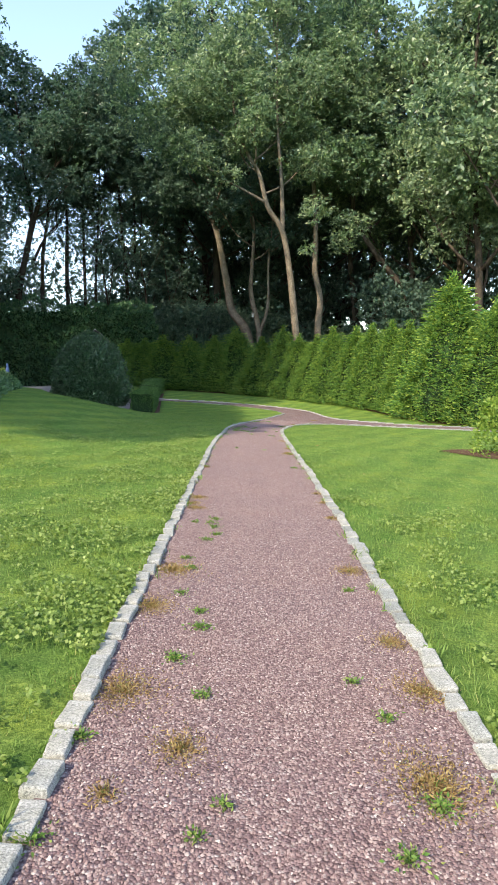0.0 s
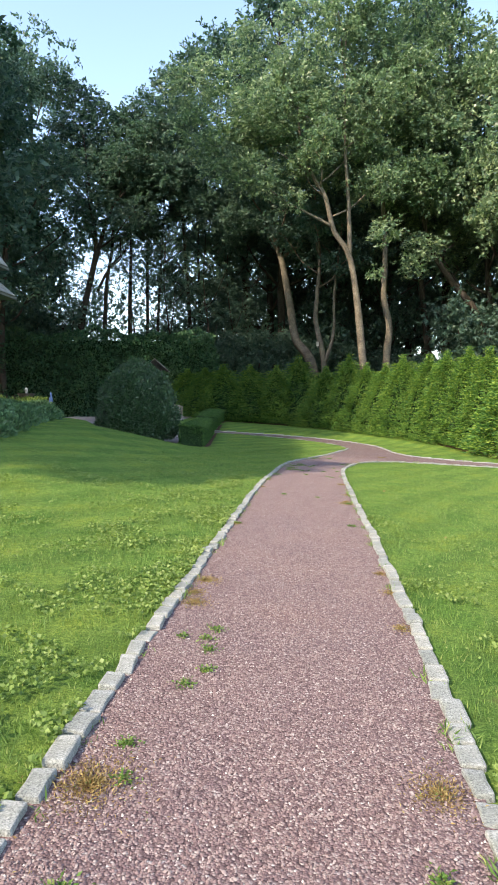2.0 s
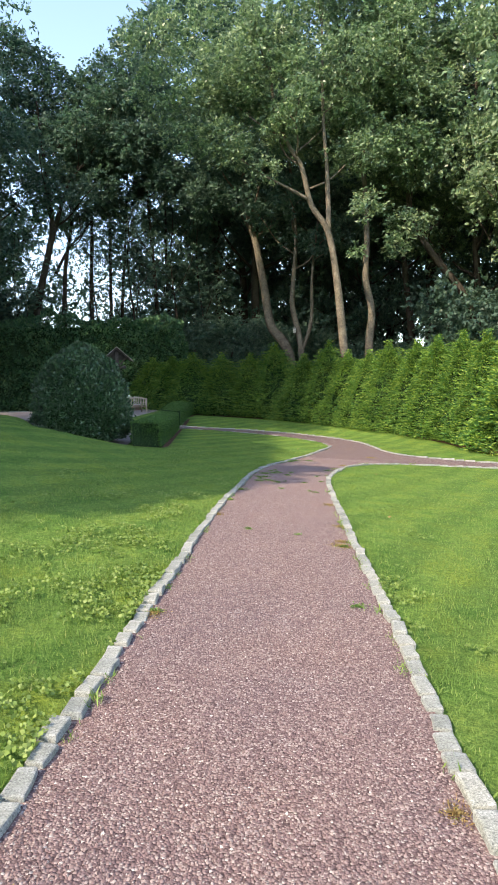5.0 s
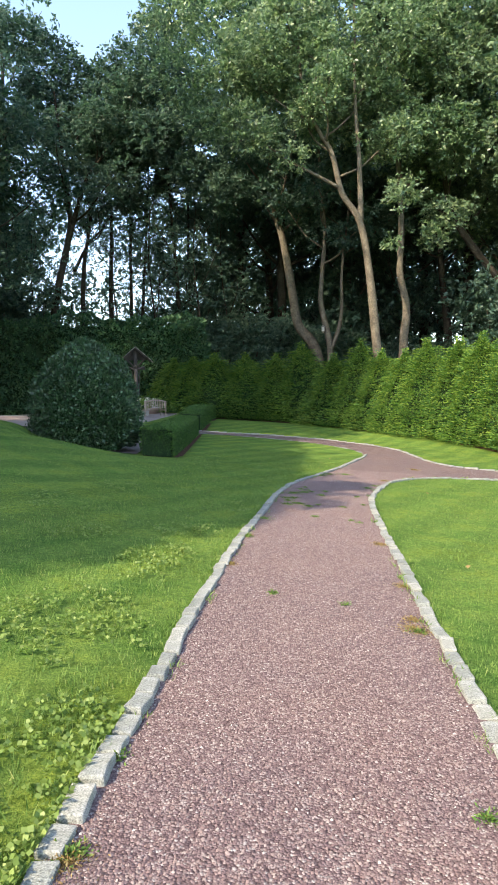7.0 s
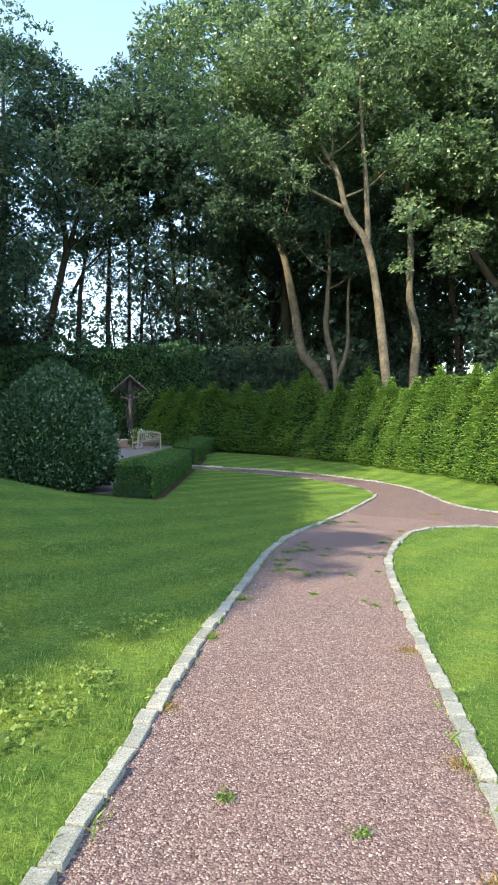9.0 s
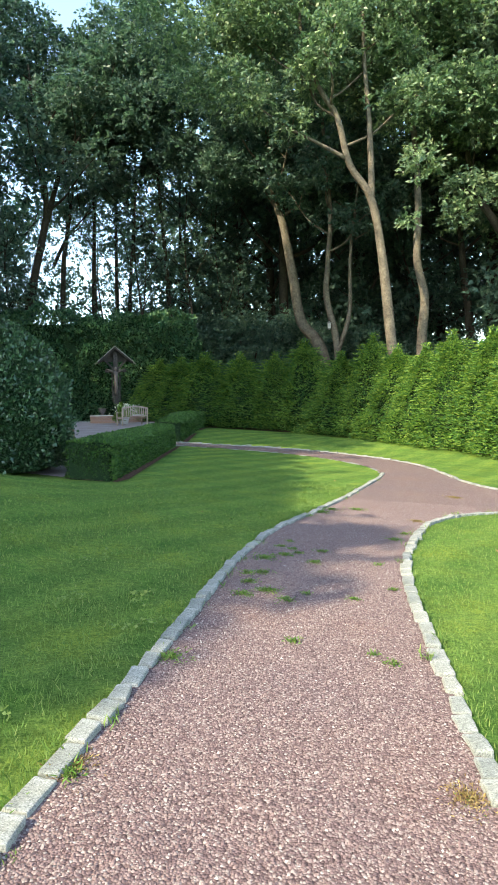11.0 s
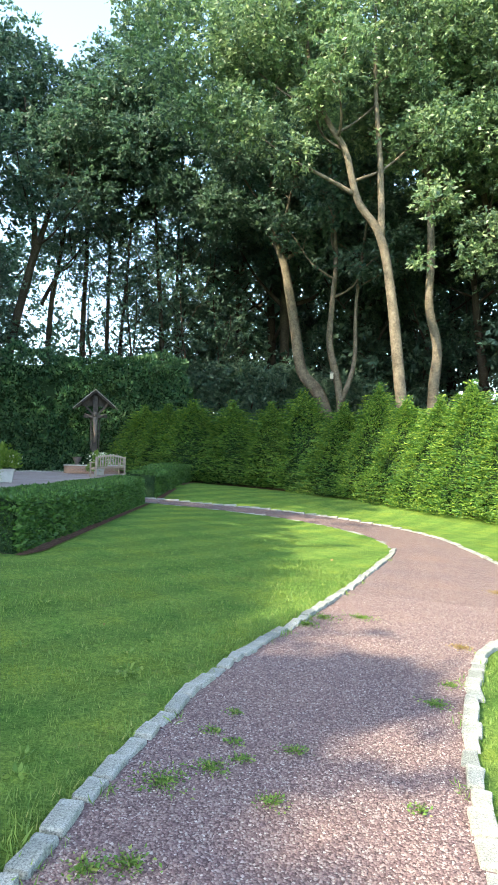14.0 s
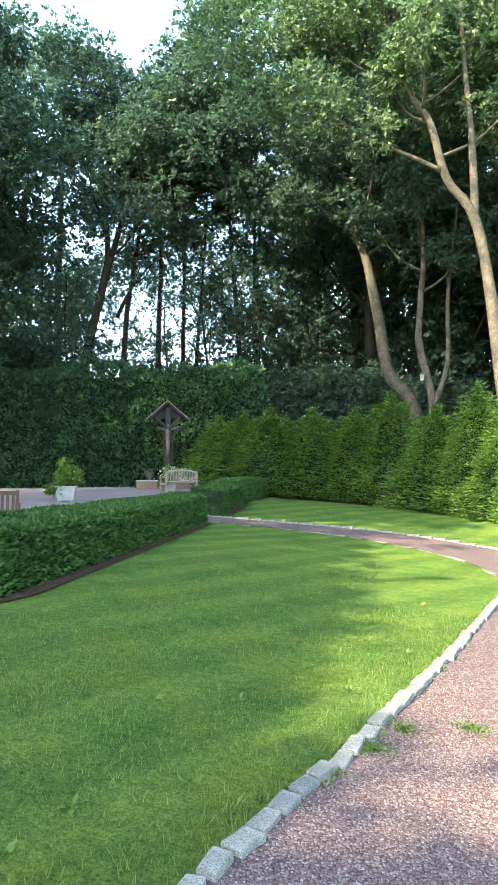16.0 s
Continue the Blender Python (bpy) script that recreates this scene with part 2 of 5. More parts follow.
CLOVER = leafy("clover leaves", ((0.0, (0.105, 0.17, 0.038)), (0.5, (0.17, 0.245, 0.058)), (1.0, (0.26, 0.325, 0.10))), 0.3, 0.5, 0.35, 0.3, 2.0)
WEED = leafy("dull green weed leaves", ((0.0, (0.07, 0.15, 0.03)), (0.6, (0.13, 0.22, 0.05)), (1.0, (0.25, 0.28, 0.09))), 0.3, 0.6, 0.25, 0.4, 9.0)
STRAW = leafy("dry straw-coloured weed", ((0.0, (0.17, 0.105, 0.05)), (0.5, (0.28, 0.19, 0.085)), (1.0, (0.38, 0.30, 0.14))), 0.25, 0.7, 0.15, 0.4, 9.0, (0.75, 0.8, 0.6))
FLOWER = leafy("cream blossom", ((0.0, (0.55, 0.55, 0.42)), (1.0, (0.75, 0.75, 0.62))), 0.3, 0.7, 0.1, 0.1, 3.0)


# solid cores behind the leaves; inner shade is put into their dark colour
DARK_CORE = plain("dark foliage core", ((0.3, (0.012, 0.024, 0.012)), (0.5, (0.022, 0.045, 0.02)), (0.7, (0.036, 0.065, 0.03))), 3.0, 0.95, 0.05, 0.8, 0.05)


# ---- mesh helpers ----
def thing(name, label, category, group="", kind=""):
    return tagged(new(name), label, category, group, kind)


def put(name, bm, material, parent=None, label="", smooth=False):
    me = bpy.data.meshes.new(name)
    bm.to_mesh(me)
    bm.free()
    if smooth:
        me.polygons.foreach_set("use_smooth", [True] * len(me.polygons))
    me.materials.append(material)
    ob = new(name, me)
    ob.parent = parent
    if label:
        ob["label"] = label
    return ob


part = put


def cells(name, verts, per, material, parent=None, label="", smooth=False):
    """A mesh of many loose faces, each with per corners, from an array of corners."""
    verts = np.asarray(verts, dtype=np.float32).reshape(-1, 3)
    n = len(verts) // per
    me = bpy.data.meshes.new(name)
    me.vertices.add(n * per)
    me.vertices.foreach_set("co", verts.ravel())
    me.loops.add(n * per)
    me.loops.foreach_set("vertex_index", np.arange(n * per, dtype=np.int32))
    me.polygons.add(n)
    me.polygons.foreach_set("loop_start", np.arange(0, n * per, per, dtype=np.int32))
    me.update(calc_edges=True)
    me.materials.append(material)
    ob = new(name, me)
    ob.parent = parent
    if label:
        ob["label"] = label
    return ob


def indexed(name, verts, faces, material, parent=None, label="", smooth=False):
    me = bpy.data.meshes.new(name)
    me.from_pydata([tuple(v) for v in verts], [], [tuple(f) for f in faces])
    me.update()
    if smooth:
        me.polygons.foreach_set("use_smooth", [True] * len(me.polygons))
    me.materials.append(material)
    ob = new(name, me)
    ob.parent = parent
    if label:
        ob["label"] = label
    return ob


def unit(v):
    return v / np.maximum(np.linalg.norm(v, axis=-1, keepdims=True), 1e-9)


def leaves(rng, at, along, size, wide=0.55, spread=0.5, fold=0.25):
    """Kite-shaped leaves at the points at, growing about along; each bent a little on its midrib."""
    n = len(at)
    d = unit(along + rng.normal(0, spread, (n, 3)))
    side = unit(np.cross(d, rng.normal(0, 1, (n, 3))))
    up = np.cross(d, side)
    s = (size * rng.uniform(0.65, 1.3, n))[:, None]
    tip = at + d * s - up * s * fold * 0.6
    mid = at + d * s * 0.45
    return np.stack([at, mid + side * s * wide * 0.5 + up * s * fold * 0.3, tip, mid - side * s * wide * 0.5 + up * s * fold * 0.3], axis=1)


def tube_arrays(points, radii, sides=8):
    pts = [Vector(p) for p in points]
    verts, faces = [], []
    d0, q = Vector((0, 0, 1)), Euler((0, 0, 0)).to_quaternion()
    for i, p in enumerate(pts):
        d = (pts[min(i + 1, len(pts) - 1)] - pts[max(i - 1, 0)]).normalized()
        q, d0 = d0.rotation_difference(d) @ q, d
        for k in range(sides):
            a = 2 * math.pi * k / sides
            r = radii[i] * (1 + 0.12 * noise.noise((p.x * 0.7 + k, p.y * 0.7, p.z * 0.7)))
            verts.append(p + q @ Vector((math.cos(a) * r, math.sin(a) * r, 0)))
    for i in range(len(pts) - 1):
        for k in range(sides):
            a, b = i * sides + k, i * sides + (k + 1) % sides
            faces.append((a, b, b + sides, a + sides))
    faces.append(tuple(range(sides))[::-1])
    faces.append(tuple(range((len(pts) - 1) * sides, len(pts) * sides)))
    return verts, faces


def smooth_line(points, steps):
    """Catmull-Rom through the points."""
    p = [Vector(q) for q in points]
    p = [p[0] * 2 - p[1]] + p + [p[-1] * 2 - p[-2]]
    out = []
    for i in range(1, len(p) - 2):
        for k in range(steps):
            t = k / steps
            a, b, c, d = p[i - 1], p[i], p[i + 1], p[i + 2]
            out.append(0.5 * (2 * b + (c - a) * t + (2 * a - 5 * b + 4 * c - d) * t * t + (3 * b - a - 3 * c + d) * t ** 3))
    out.append(p[-2])
    return out


def merge(pieces):
    verts, faces = [], []
    for v, f in pieces:
        o = len(verts)
        verts += v
        faces += [tuple(i + o for i in q) for q in f]
    return verts, faces


def block(bm, x, y, z, w, d, h, bevel=0.0, m=None):
    """A box with its base's middle at x, y, z, bevelled."""
    made = bmesh.ops.create_cube(bm, size=1.0)["verts"]
    bmesh.ops.scale(bm, vec=(w, d, h), verts=made)
    bmesh.ops.translate(bm, vec=(x, y, z + h / 2), verts=made)
    if bevel:
        edges = list({e for v in made for e in v.link_edges})
        out = bmesh.ops.bevel(bm, geom=edges, offset=bevel, segments=2, affect="EDGES", profile=0.6)
        made = out["verts"]
    if m is not None:
        bmesh.ops.transform(bm, matrix=m, verts=list({v for v in made if v.is_valid}))
    return bm


def ease(a, b, v):
    t = min(1.0, max(0.0, (v - a) / (b - a)))
    return t * t * (3 - 2 * t)


# ---- the lie of the land: falls to the right, the terrace cut level into it ----
KNOLL = ((-14, 0.80), (-10, 0.80), (-8, 0.74), (-7, 0.66), (-6, 0.52), (-5, 0.34), (-4.3, 0.22), (-3.5, 0.12), (-2.5, 0.04), (-1.4, 0.0))


def knoll(x, y):
    """The lawn swells up towards the house and drops again to the terrace."""
    if x > -1.4 or y < 6 or y > 29:
        return 0.0
    back = 21.4 + 3.2 * ease(-7.0, -9.0, x)
    rise = KNOLL[0][1]
    for (xa, za), (xb, zb) in zip(KNOLL, KNOLL[1:]):
        if xa <= x <= xb:
            rise = za + (zb - za) * (x - xa) / (xb - xa)
    return rise * ease(6.0, 20.5, y) * (1 - ease(back, back + 3.8, y))


def land(x, y):
    slope = -0.077 * min(18.0, max(-22.0, x))
    terrace = 0.40 + 0.03 * (min(50.0, y) - 25.0)
    w = ease(-6.3, -8.4, x) * ease(25.0, 29.0, y) if x > -40 else 0.0
    bank = 0.3 * ease(38.6, 44.0, y + max(0.0, x - 2.0)) * ease(-8.0, -6.0, x)
    fall = 0.0105 * (25.0 - min(25.0, max(-12.0, y)))
    return slope * (1 - w) + terrace * w + bank + fall + knoll(x, y)


def line2(points, steps=8):
    return [(p.x, p.y) for p in smooth_line([(x, y, 0) for x, y in points], steps)]


LEFT_EDGE = line2([(-1.02, -7), (-1.0, -4), (-1.0, 4), (-1.0, 9), (-1.0, 13), (-0.97, 14.7), (-0.885, 16.3), (-0.82, 17.7), (-0.785, 18.6), (-0.72, 19.4), (-0.62, 20.2), (-0.455, 21.2), (-0.28, 21.9), (-0.02, 22.75), (0.36, 24.2), (0.66, 25.4), (1.33, 28.2), (1.63, 29.5), (1.74, 30.3)])
INNER_EDGE = line2([(1.74, 30.3), (1.62, 31.8), (1.1, 33.3), (0.14, 34.7), (-1.3, 35.8), (-2.9, 36.3), (-5.0, 36.4), (-6.6, 36.4)])
RIGHT_EDGE = line2([(0.82, -7), (0.82, -4), (0.83, 2), (0.88, 4.4), (0.91, 6.5), (0.92, 10), (0.91, 13), (0.92, 16), (0.935, 17.3), (0.97, 18.5), (1.04, 19.4), (1.2, 20.4), (1.43, 21.4), (1.76, 22.5), (2.24, 23.4), (2.9, 24.1), (4.0, 24.7), (7.0, 25.4), (10.4, 26.3), (18, 28.6)])
FAR_EDGE = line2([(-6.6, 38.1), (-4.1, 38.2), (-1.4, 38.3), (0.8, 37.4), (2.4, 35.8), (3.3, 33.8), (3.6, 31.4), (3.75, 29.6), (4.2, 28.3), (5.2, 27.6), (7.1, 27.3), (10.4, 28.0), (18, 30.4)])
PATH_AREA = LEFT_EDGE + INNER_EDGE[1:] + FAR_EDGE + RIGHT_EDGE[::-1]
TERRACE = [(-5.15, 25.2), (-5.75, 30), (-6.3, 36.0), (-6.4, 38.3), (-7.5, 47.0), (-8.9, 51.6), (-13, 50.6), (-20, 48.6), (-34, 45), (-34, 33), (-16, 31), (-9, 28.6), (-7.0, 25.6)]


def sheet(name, poly, lift, material, step, label, category, jitter=0.0):
    """A flat covering of an area, cut to its outline, that follows the land."""
    bm = bmesh.new()
    vs = [bm.verts.new((x, y, 0)) for x, y in poly]
    bm.faces.new(vs)
    xs, ys = [p[0] for p in poly], [p[1] for p in poly]
    for axis, lo, hi in ((0, min(xs), max(xs)), (1, min(ys), max(ys))):
        v = lo + step
        while v < hi:
            co, no = ((v, 0, 0), (1, 0, 0)) if axis == 0 else ((0, v, 0), (0, 1, 0))
            bmesh.ops.bisect_plane(bm, geom=bm.verts[:] + bm.edges[:] + bm.faces[:], plane_co=co, plane_no=no)
            v += step
    for v in bm.verts:
        v.co.z = land(v.co.x, v.co.y) + lift
    bmesh.ops.recalc_face_normals(bm, faces=bm.faces)
    if sum(f.normal.z for f in bm.faces) < 0:
        bmesh.ops.reverse_faces(bm, faces=bm.faces)
    return tagged(put(name, bm, material), label, category, kind="structure")


# ---- ground ----
def ground():
    xs = [-1500, -500, -200, -100, -60] + [i * 1.0 for i in range(-42, -14)] + [-14 + i * 0.5 for i in range(40)] + [i * 1.0 for i in range(6, 43)] + [60, 100, 200, 500, 1500]
    ys = [-1500, -400, -100, -30] + [-12.0 + 2 * i for i in range(9)] + [6 + i * 0.5 for i in range(50)] + [i * 1.0 for i in range(31, 81)] + [100, 150, 300, 700, 2000]
    verts = [(x, y, land(x, y)) for y in ys for x in xs]
    w = len(xs)
    faces = [(j * w + i, j * w + i + 1, (j + 1) * w + i + 1, (j + 1) * w + i) for j in range(len(ys) - 1) for i in range(w - 1)]
    tagged(indexed("ground", verts, faces, LAWN, smooth=True), "mown green lawn sloping gently to one side", "lawn", kind="structure")
    sheet("path", PATH_AREA, 0.012, GRAVEL, 2.0, "pinkish gravel garden path with weeds", "path")
    sheet("terrace", TERRACE, 0.02, PAVER, 2.5, "pink-grey paved terrace behind a clipped hedge", "terrace")
    wood = [(-60, 46), (-34, 45.5), (-20, 49.5), (-9, 51.5), (-6.8, 47.8), (-0.2, 47.5), (2.65, 43.6), (5.8, 39.2), (7.45, 35.6), (8.45, 31.2), (10, 29.4), (14, 29.8), (60, 40), (200, 90), (200, 300), (-200, 300), (-200, 80)]
    sheet("woodland_floor", wood, 0.008, LITTER, 12.0, "shaded woodland floor covered in leaf litter", "woodland floor")
    strip = [(-4.02, 25.0), (-5.2, 36.0), (-5.08, 36.0), (-3.86, 25.6), (-3.93, 25.0), (-5.0, 24.97), (-5.0, 25.1)]
    sheet("hedge_border", strip, 0.02, MULCH, 3.0, "strip of brown mulch along the clipped hedge", "mulch")
    strip = [(-5.6, 38.6), (-6.3, 47.6), (-6.1, 47.6), (-5.38, 38.6)]
    sheet("hedge_border", strip, 0.02, MULCH, 3.0, "strip of brown mulch along the clipped hedge", "mulch")
    bed = line2([(5.0, 15.1), (5.7, 15.9), (7.0, 16.4), (9.0, 16.2), (9.6, 15.0), (9.0, 13.7), (7.0, 13.2), (5.8, 14.0)], 4)
    sheet("mulch_bed", bed, 0.02, MULCH, 1.0, "reddish bark mulch round a shrub", "mulch")


ground()


# ---- granite kerbs: each stone its own ----
def stone_mesh(rng, name):
    bm = bmesh.new()
    block(bm, 0, 0, -0.11, rng.uniform(0.09, 0.12), 0.24, 0.16, 0.014)
    bmesh.ops.subdivide_edges(bm, edges=[e for e in bm.edges if e.calc_length() > 0.05], cuts=1, use_grid_fill=True)
    shift = Vector((rng.uniform(0, 9), rng.uniform(0, 9), rng.uniform(0, 9)))
    for v in bm.verts:
        q = v.co * 9 + shift
        v.co += Vector((noise.noise(q), 0.8 * noise.noise(q * 0.7 + Vector((3, 0, 0))), 0.6 * noise.noise(q + Vector((0, 5, 0))))) * 0.014
    me = bpy.data.meshes.new(name)
    bm.to_mesh(me)
    bm.free()
    me.materials.append(GRANITE)
    return me


def along(line):
    """Walk an edge: returns its length and a function from distance to place and heading."""
    pts = [Vector((x, y)) for x, y in line]
    run = [0.0]
    for a, b in zip(pts, pts[1:]):
        run.append(run[-1] + (b - a).length)

    def at(s):
        for i in range(len(pts) - 1):
            if s <= run[i + 1] or i == len(pts) - 2:
                f = (s - run[i]) / max(run[i + 1] - run[i], 1e-6)
                d = (pts[i + 1] - pts[i])
                return pts[i] + d * f, math.atan2(d.y, d.x)
    return run[-1], at


def kerb(line, label, lift, seed, lengths=(0.19, 0.29)):
    rng = random.Random(seed)
    row = thing("kerb", label, "kerb", "granite kerbs of the path", "structure")
    shapes = [stone_mesh(rng, "kerbstone") for _ in range(9)]
    total, at = along(line)
    s = 0.0
    while s < total:
        ln = rng.uniform(*lengths)
        p, a = at(s + ln / 2)
        ob = new("kerbstone", shapes[rng.randrange(9)])
        sag = rng.gauss(0, 0.008)
        m = pose(p.x, p.y, land(p.x, p.y) + lift + sag, rng.gauss(0, 1.8), rng.gauss(0, 2.2), math.degrees(a) - 90 + rng.gauss(0, 3.2))
        ob.matrix_world = m @ Matrix.Translation((rng.gauss(0, 0.008), 0, 0)) @ Matrix.Diagonal((1, (ln - rng.uniform(0.02, 0.045)) / 0.24, 1, 1))
        ob.parent = row
        s += ln


kerb(LEFT_EDGE, "row of worn grey granite kerbstones edging gravel", -0.008, 3)
kerb(RIGHT_EDGE, "row of worn grey granite kerbstones edging gravel", -0.012, 4)
kerb(FAR_EDGE, "row of pale granite kerbstones along the far bend", 0.005, 5, (0.3, 0.5))
kerb([(-24.0, 47.6), (-17.0, 49.45), (-13.6, 50.25)], "pale stone edging at the foot of the high hedge", 0.03, 8, (0.4, 0.7))
kerb(INNER_EDGE, "sunken granite kerbstones almost level with the lawn", -0.045, 6, (0.3, 0.5))


# ---- trees ----
def crown_leaves(rng, clumps, count, size, wide=0.5, droop=-0.3):
    """Sprays of leaves at the twig ends, through the outer part of each clump, thicker above than below."""
    w = np.array([c[3] ** 2 for c in clumps])
    fan = 9
    pick = rng.choice(len(clumps), count // fan, p=w / w.sum())
    c = np.array(clumps)[pick]
    d = unit(rng.normal(0, 1, (len(pick), 3)) + np.array([0, 0, 0.25]))
    r = np.clip(rng.uniform(0.2, 1.0, len(pick)) ** 0.4 * (1 + 0.17 * rng.normal(0, 1, len(pick))), 0.15, 1.25)
    heart = c[:, :3] + d * (r * c[:, 3])[:, None] * np.array([1, 1, 0.72])
    twig = unit(d * np.array([1, 1, 0.4]) + rng.normal(0, 0.35, d.shape) + np.array([0, 0, droop]))
    along_twig = rng.uniform(-1.5, 0.3, (len(pick) * fan, 1)) * np.repeat(twig, fan, axis=0) * size
    at = np.repeat(heart, fan, axis=0) + along_twig + rng.normal(0, size * 0.22, (len(pick) * fan, 3))
    out = np.repeat(twig, fan, axis=0) + rng.normal(0, 0.75, (len(pick) * fan, 3)) * np.array([1, 1, 0.6])
    return leaves(rng, at, out, size, wide, 0.35)


def limbs_of(rng, spine, radius, count, reach, start=0.4, rise=0.6):
    """Limbs that leave the upper trunk; returns their tubes and where their ends hold foliage."""
    tubes, ends = [], []
    for k in range(count):
        f = start + (1 - start) * (k + rng.uniform(0, 0.8)) / count
        i = min(int(f * (len(spine) - 1)), len(spine) - 2)
        p = Vector(spine[i])
        a = k * 2.4 + rng.uniform(-0.5, 0.5)
        ln = reach * (1.15 - 0.65 * f) * rng.uniform(0.7, 1.2)
        d = Vector((math.cos(a), math.sin(a), rise * rng.uniform(0.6, 1.5)))
        pts = [p, p + d * ln * 0.35, p + d * ln * 0.7 + Vector((rng.uniform(-.4, .4), rng.uniform(-.4, .4), 0.15 * ln)), p + d * ln + Vector((0, 0, 0.25 * ln))]
        r = radius * (1 - 0.75 * f) * 0.5
        tubes.append(tube_arrays(smooth_line(pts, 3), np.linspace(r, 0.02, 10), 6))
        ends += [(pts[2], ln * 0.42), (pts[3], ln * 0.45)]
        for _ in range(2):
            q = pts[1] + (pts[2] - pts[1]) * rng.uniform(0.2, 1)
            e = q + Vector((rng.uniform(-1, 1), rng.uniform(-1, 1), rng.uniform(0, 0.9))) * ln * 0.4
            tubes.append(tube_arrays([q, (q + e) / 2 + Vector((0, 0, 0.1 * ln)), e], [r * 0.4, r * 0.25, 0.015], 5))
            ends.append((e, ln * 0.33))
    return tubes, ends


def tree(seed, stems, radius, leaf, bark, count, size, reach, label, limbs=9, start=0.45, top=2.6, extra=(), group="trees of the wood", twig=()):
    """A tree from the lines of its stems; the first is the main one. extra: more clumps (x, y, z, r)."""
    rng = random.Random(seed)
    nrg = np.random.default_rng(seed)
    base = Vector(stems[0][0])
    root = thing("tree", label, "tree", group)
    root.location = base
    tubes, clumps = [], []
    for k, st in enumerate(stems):
        line = smooth_line([Vector(p) - base for p in st], 5)
        r0 = radius * (1.0 if k == 0 else 0.62)
        radii = np.linspace(r0, r0 * 0.22, len(line))
        if k == 0:
            radii[0] *= 1.5
            radii[1] *= 1.15
        tubes.append(tube_arrays(line, radii, 10))
        tb, ends = limbs_of(rng, line, r0, limbs if k == 0 else max(4, limbs // 2), reach, start)
        tubes += tb
        clumps += [(e.x, e.y, e.z, max(0.7, r)) for e, r in ends]
        tip = line[-1]
        clumps += [(tip.x, tip.y, tip.z + 0.4, top), (tip.x + rng.uniform(-2, 2), tip.y + rng.uniform(-2, 2), tip.z - 1.5, top)]
    for st in twig:
        tubes.append(tube_arrays(smooth_line([Vector(p) - base for p in st], 4), np.linspace(radius * 0.4, 0.03, 4 * (len(st) - 1) + 1), 7))
    clumps += [(x - base.x, y - base.y, z - base.z, r) for x, y, z, r in extra]
    indexed("trunk", *merge(tubes), bark, root, smooth=True)
    cells("crown", crown_leaves(nrg, clumps, count, size), 4, leaf, root)
    return root


def g3(x, y):
    return (x, y, land(x, y) - 0.1)


